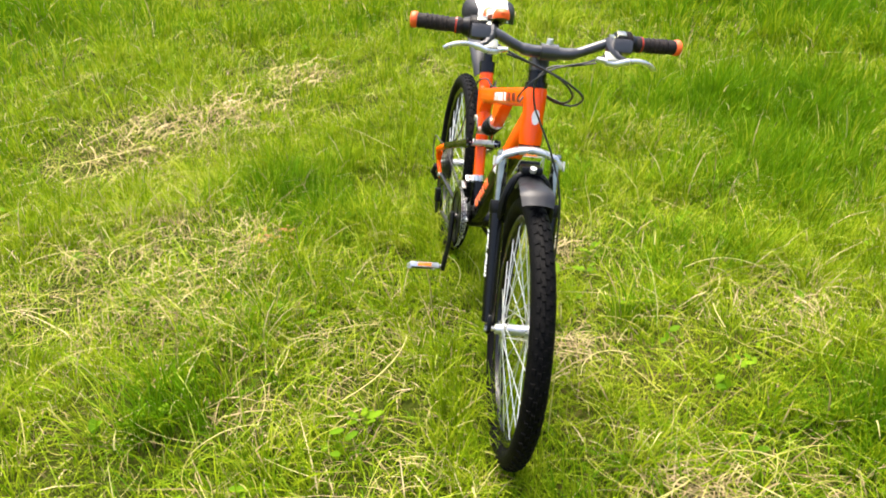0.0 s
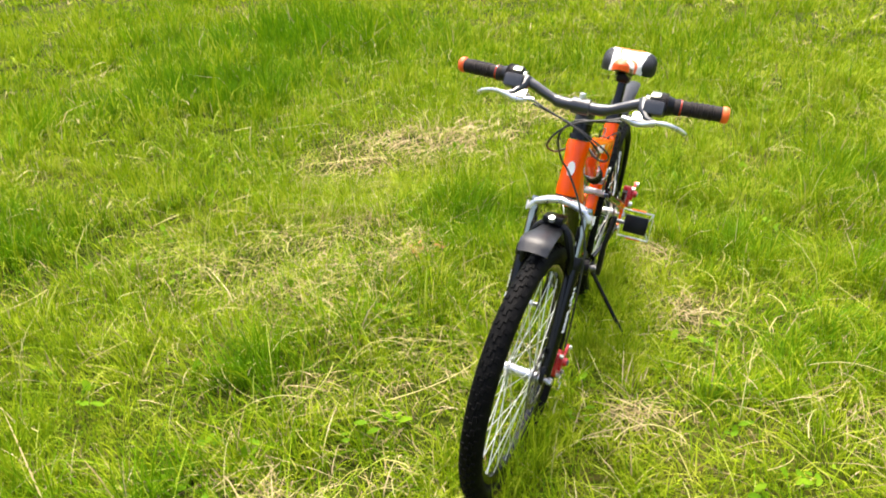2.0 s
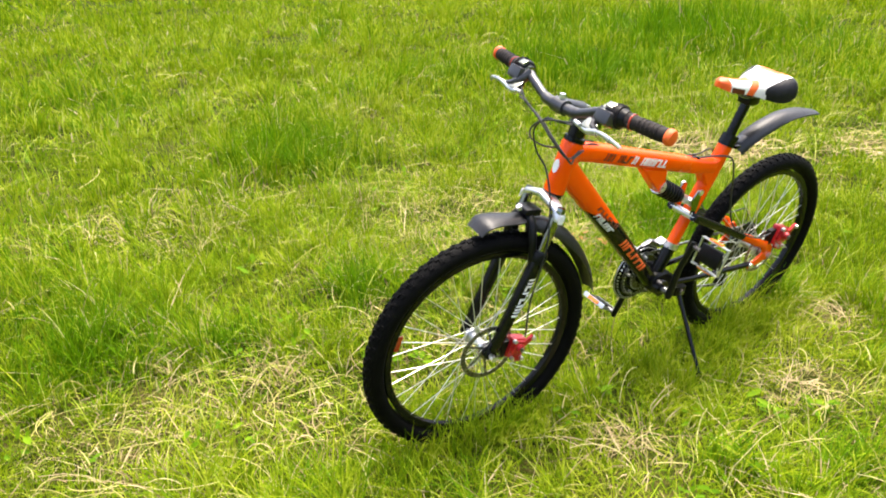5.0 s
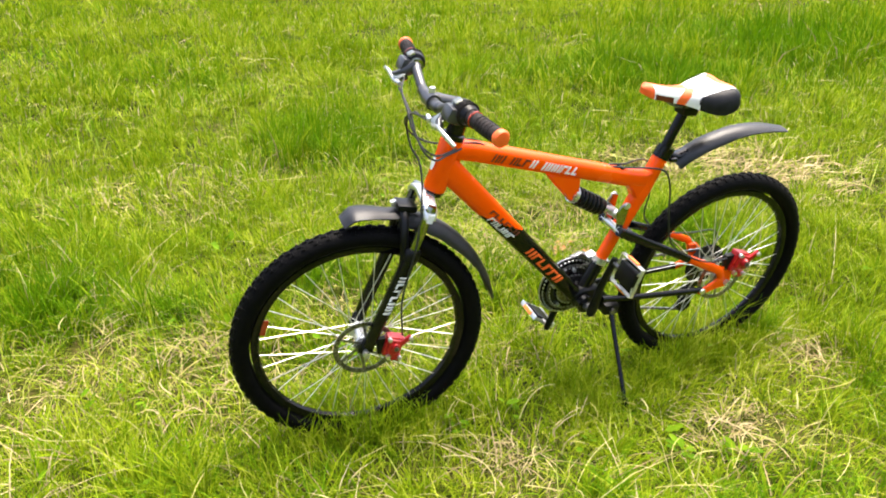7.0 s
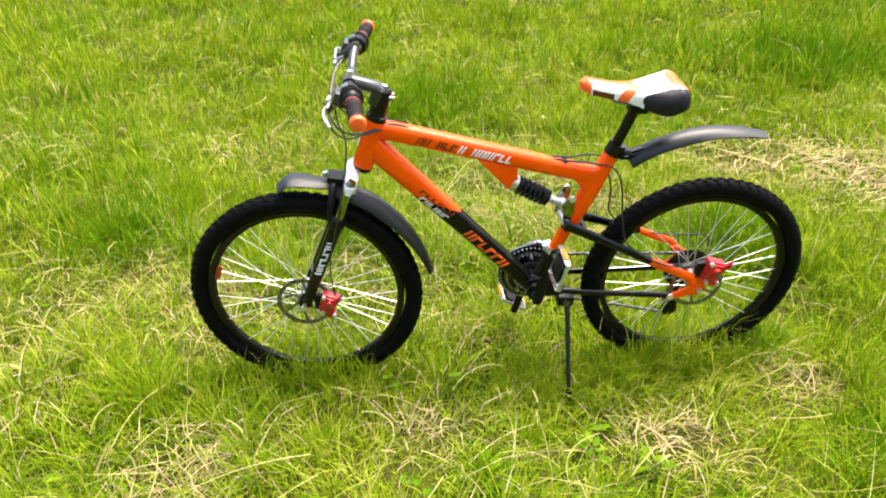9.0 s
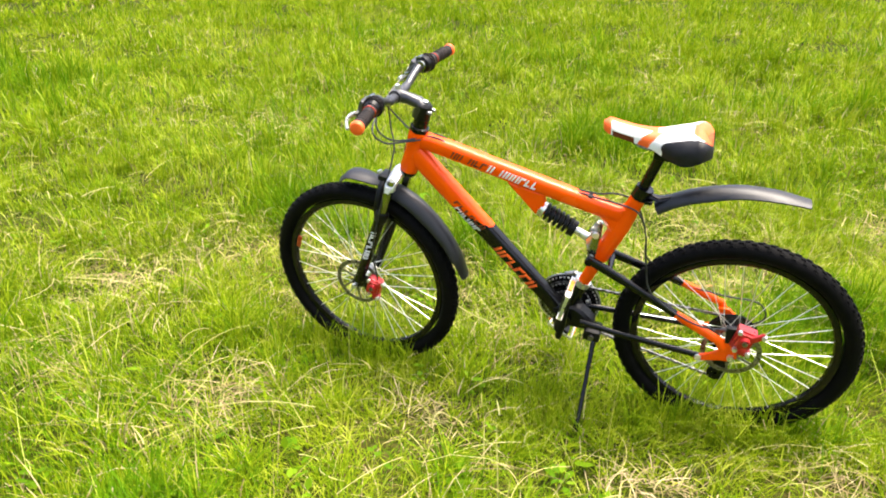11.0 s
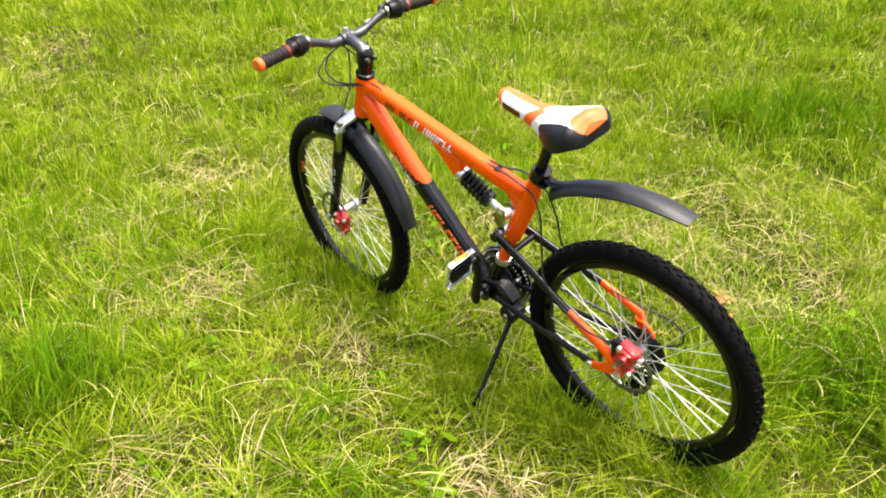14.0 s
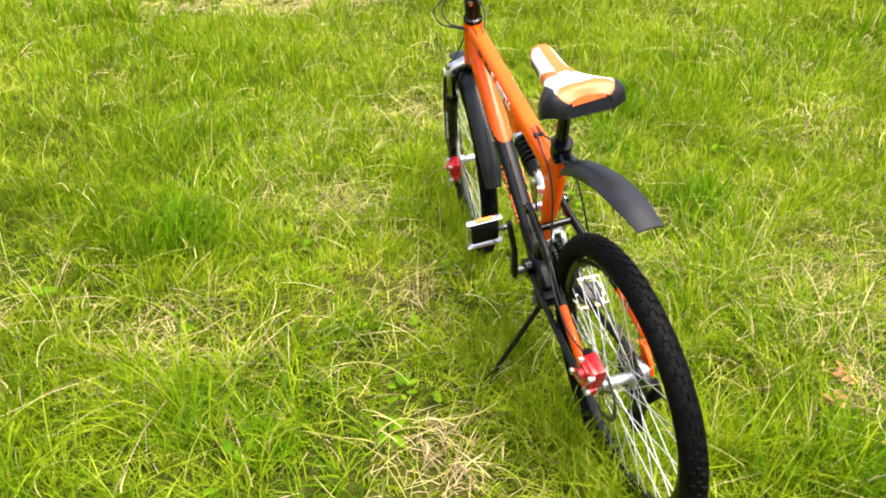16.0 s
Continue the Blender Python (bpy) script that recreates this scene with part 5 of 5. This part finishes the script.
def build_saddle():
    post = part("seat_post", tube((0.775, 0, 0.63), (0.846, 0, 0.812), 0.0142), M_BLACK, bicycle, "black seat post")
    part("post_clamp", block((0.852, 0, 0.818), (0.05, 0.042, 0.030), Matrix.Rotation(radians(8), 4, 'Y'), 0.007), M_SATIN, post)
    for s in (-1, 1):
        part("saddle_rail", sweep(bmesh.new(), smooth_line([(0.755, s * 0.012, 0.862), (0.80, s * 0.02, 0.838), (0.87, s * 0.022, 0.830), (0.93, s * 0.035, 0.835)], 4), 0.0038, 8), M_STEEL, post)
    x0, x1 = 0.698, 0.968
    NU, NV = 84, 72

    def point(u, a):
        """u from nose to tail, a once round the section from one lower edge over the top to the other."""
        x = x0 + (x1 - x0) * u
        w = 0.017 + 0.010 * min(u / 0.12, 1) ** 0.5 + 0.008 * u + 0.054 / (1 + math.exp(-(u - 0.60) * 13))
        w *= 0.3 + 0.7 * math.sqrt(u / 0.05) if u < 0.05 else 1
        if u > 0.86:
            w *= math.sqrt(max(0.0, 1 - ((u - 0.86) / 0.14) ** 2.2 * 0.72))
        top = 0.893 - 0.020 * math.sin(math.pi * min(u * 1.05, 1)) + 0.010 * u - (0.022 * ((u - 0.86) / 0.14) ** 2 if u > 0.86 else 0) - (0.012 * (1 - u / 0.06) if u < 0.06 else 0)
        deep = 0.032 + 0.032 / (1 + math.exp(-(u - 0.58) * 12))
        if u > 0.74:
            deep *= 1 - 0.5 * ((u - 0.74) / 0.26) ** 2
        if u < 0.06:
            deep *= 0.55 + 0.45 * u / 0.06
        c, s = math.cos(a), math.sin(a)
        y = -w * math.copysign(abs(c) ** 0.75, c)
        z_pitch = 0.014 - 0.026 * u
        lobe = 0.010 / (1 + math.exp(-(u - 0.7) * 14)) * (abs(y) / w) ** 2
        z = top - deep + deep * (max(s, 0) ** 0.62) + lobe * max(s, 0)
        return V((0, 0, z_pitch)) + V((x + (0.018 * (1 - (abs(y) / w)) * -1 if u > 0.8 else 0) * (u - 0.8) / 0.2, y, z))

    grid = [[point(i / NU, math.pi * j / NV) for j in range(NV + 1)] for i in range(NU + 1)]

    def region(u, v):
        """v runs from -1 on the left lower edge over the ridge at 0 to 1 on the right."""
        av = abs(v)
        if ((u - 0.79) / 0.24) ** 2 + ((av - 0.84) / 0.47) ** 2 < 1:
            return "bumper_l" if v < 0 else "bumper_r"
        if u < 0.085:
            return "orange"
        if 0.10 < u < 0.30 and av > 0.84:
            return "maroon"
        if u < 0.50 and -0.10 < v < 0.40:
            return "orange"
        if 0.33 + 0.14 * (1 - av) < u < 0.43 + 0.14 * (1 - av) and av > 0.1:
            return "orange"
        if (u > 0.82 and av < 0.12 + 0.36 * (u - 0.82) / 0.12) or (u > 0.52 and 0.14 < v < 0.19):
            return "orange"
        return "white"

    faces = {}
    for i in range(NU):
        for j in range(NV):
            faces.setdefault(region((i + 0.5) / NU, (j + 0.5) / NV * 2 - 1), []).append((i, j))

    def patch(cells):
        bm = bmesh.new()
        got = {}
        for i, j in cells:
            q = []
            for a, b in ((i, j), (i + 1, j), (i + 1, j + 1), (i, j + 1)):
                if (a, b) not in got:
                    got[a, b] = bm.verts.new(grid[a][b])
                if got[a, b] not in q:
                    q.append(got[a, b])
            bm.faces.new(q)
        return bm
    cover = part("saddle", patch(faces["white"]), M_WHITE, bicycle, "white, orange and black padded saddle")
    part("orange_panel", patch(faces["orange"]), M_VINYL, cover, "orange saddle panel")
    part("side_stripe", patch([c for c in faces["maroon"] if c[1] < NV / 2]), M_DARKDECAL, cover, "dark red stripe on the saddle flank")
    part("side_stripe", patch([c for c in faces["maroon"] if c[1] >= NV / 2]), M_DARKDECAL, cover, "dark red stripe on the saddle flank")
    part("bumper", patch(faces["bumper_l"]), M_BUMPER, cover, "black saddle bumper")
    part("bumper", patch(faces["bumper_r"]), M_BUMPER, cover, "black saddle bumper")
    # closed shell below
    bm = bmesh.new()
    left = [bm.verts.new(grid[i][0] + V((0, 0.001, 0.001))) for i in range(NU + 1)]
    right = [bm.verts.new(grid[i][NV] + V((0, -0.001, 0.001))) for i in range(NU + 1)]
    for i in range(NU):
        bm.faces.new((left[i], left[i + 1], right[i + 1], right[i]))
    back = [bm.verts.new(grid[NU][j] + V((-0.001, 0, -0.001))) for j in range(NV + 1)]
    bm.faces.new(back)
    tail = bmesh.new()
    j0, j1 = int(NV * 0.27), int(NV * 0.73)
    arch = [grid[NU][j] + V((0.0015, 0, 0)) for j in range(j0, j1 + 1)]
    foot = grid[NU][0].z + 0.004
    tail.faces.new([tail.verts.new(q) for q in [V((arch[0].x, arch[0].y, foot)), *arch, V((arch[-1].x, arch[-1].y, foot))]])
    part("tail_panel", tail, M_VINYL, cover, "orange back edge of the saddle between its bumpers")
    nose = bmesh.new()
    nose.faces.new([nose.verts.new(q) for q in grid[0]])
    part("nose_cap", nose, M_VINYL, cover, "orange tip of the saddle")
    part("saddle_base", bm, M_SATIN, cover, "black saddle base")


build_saddle()
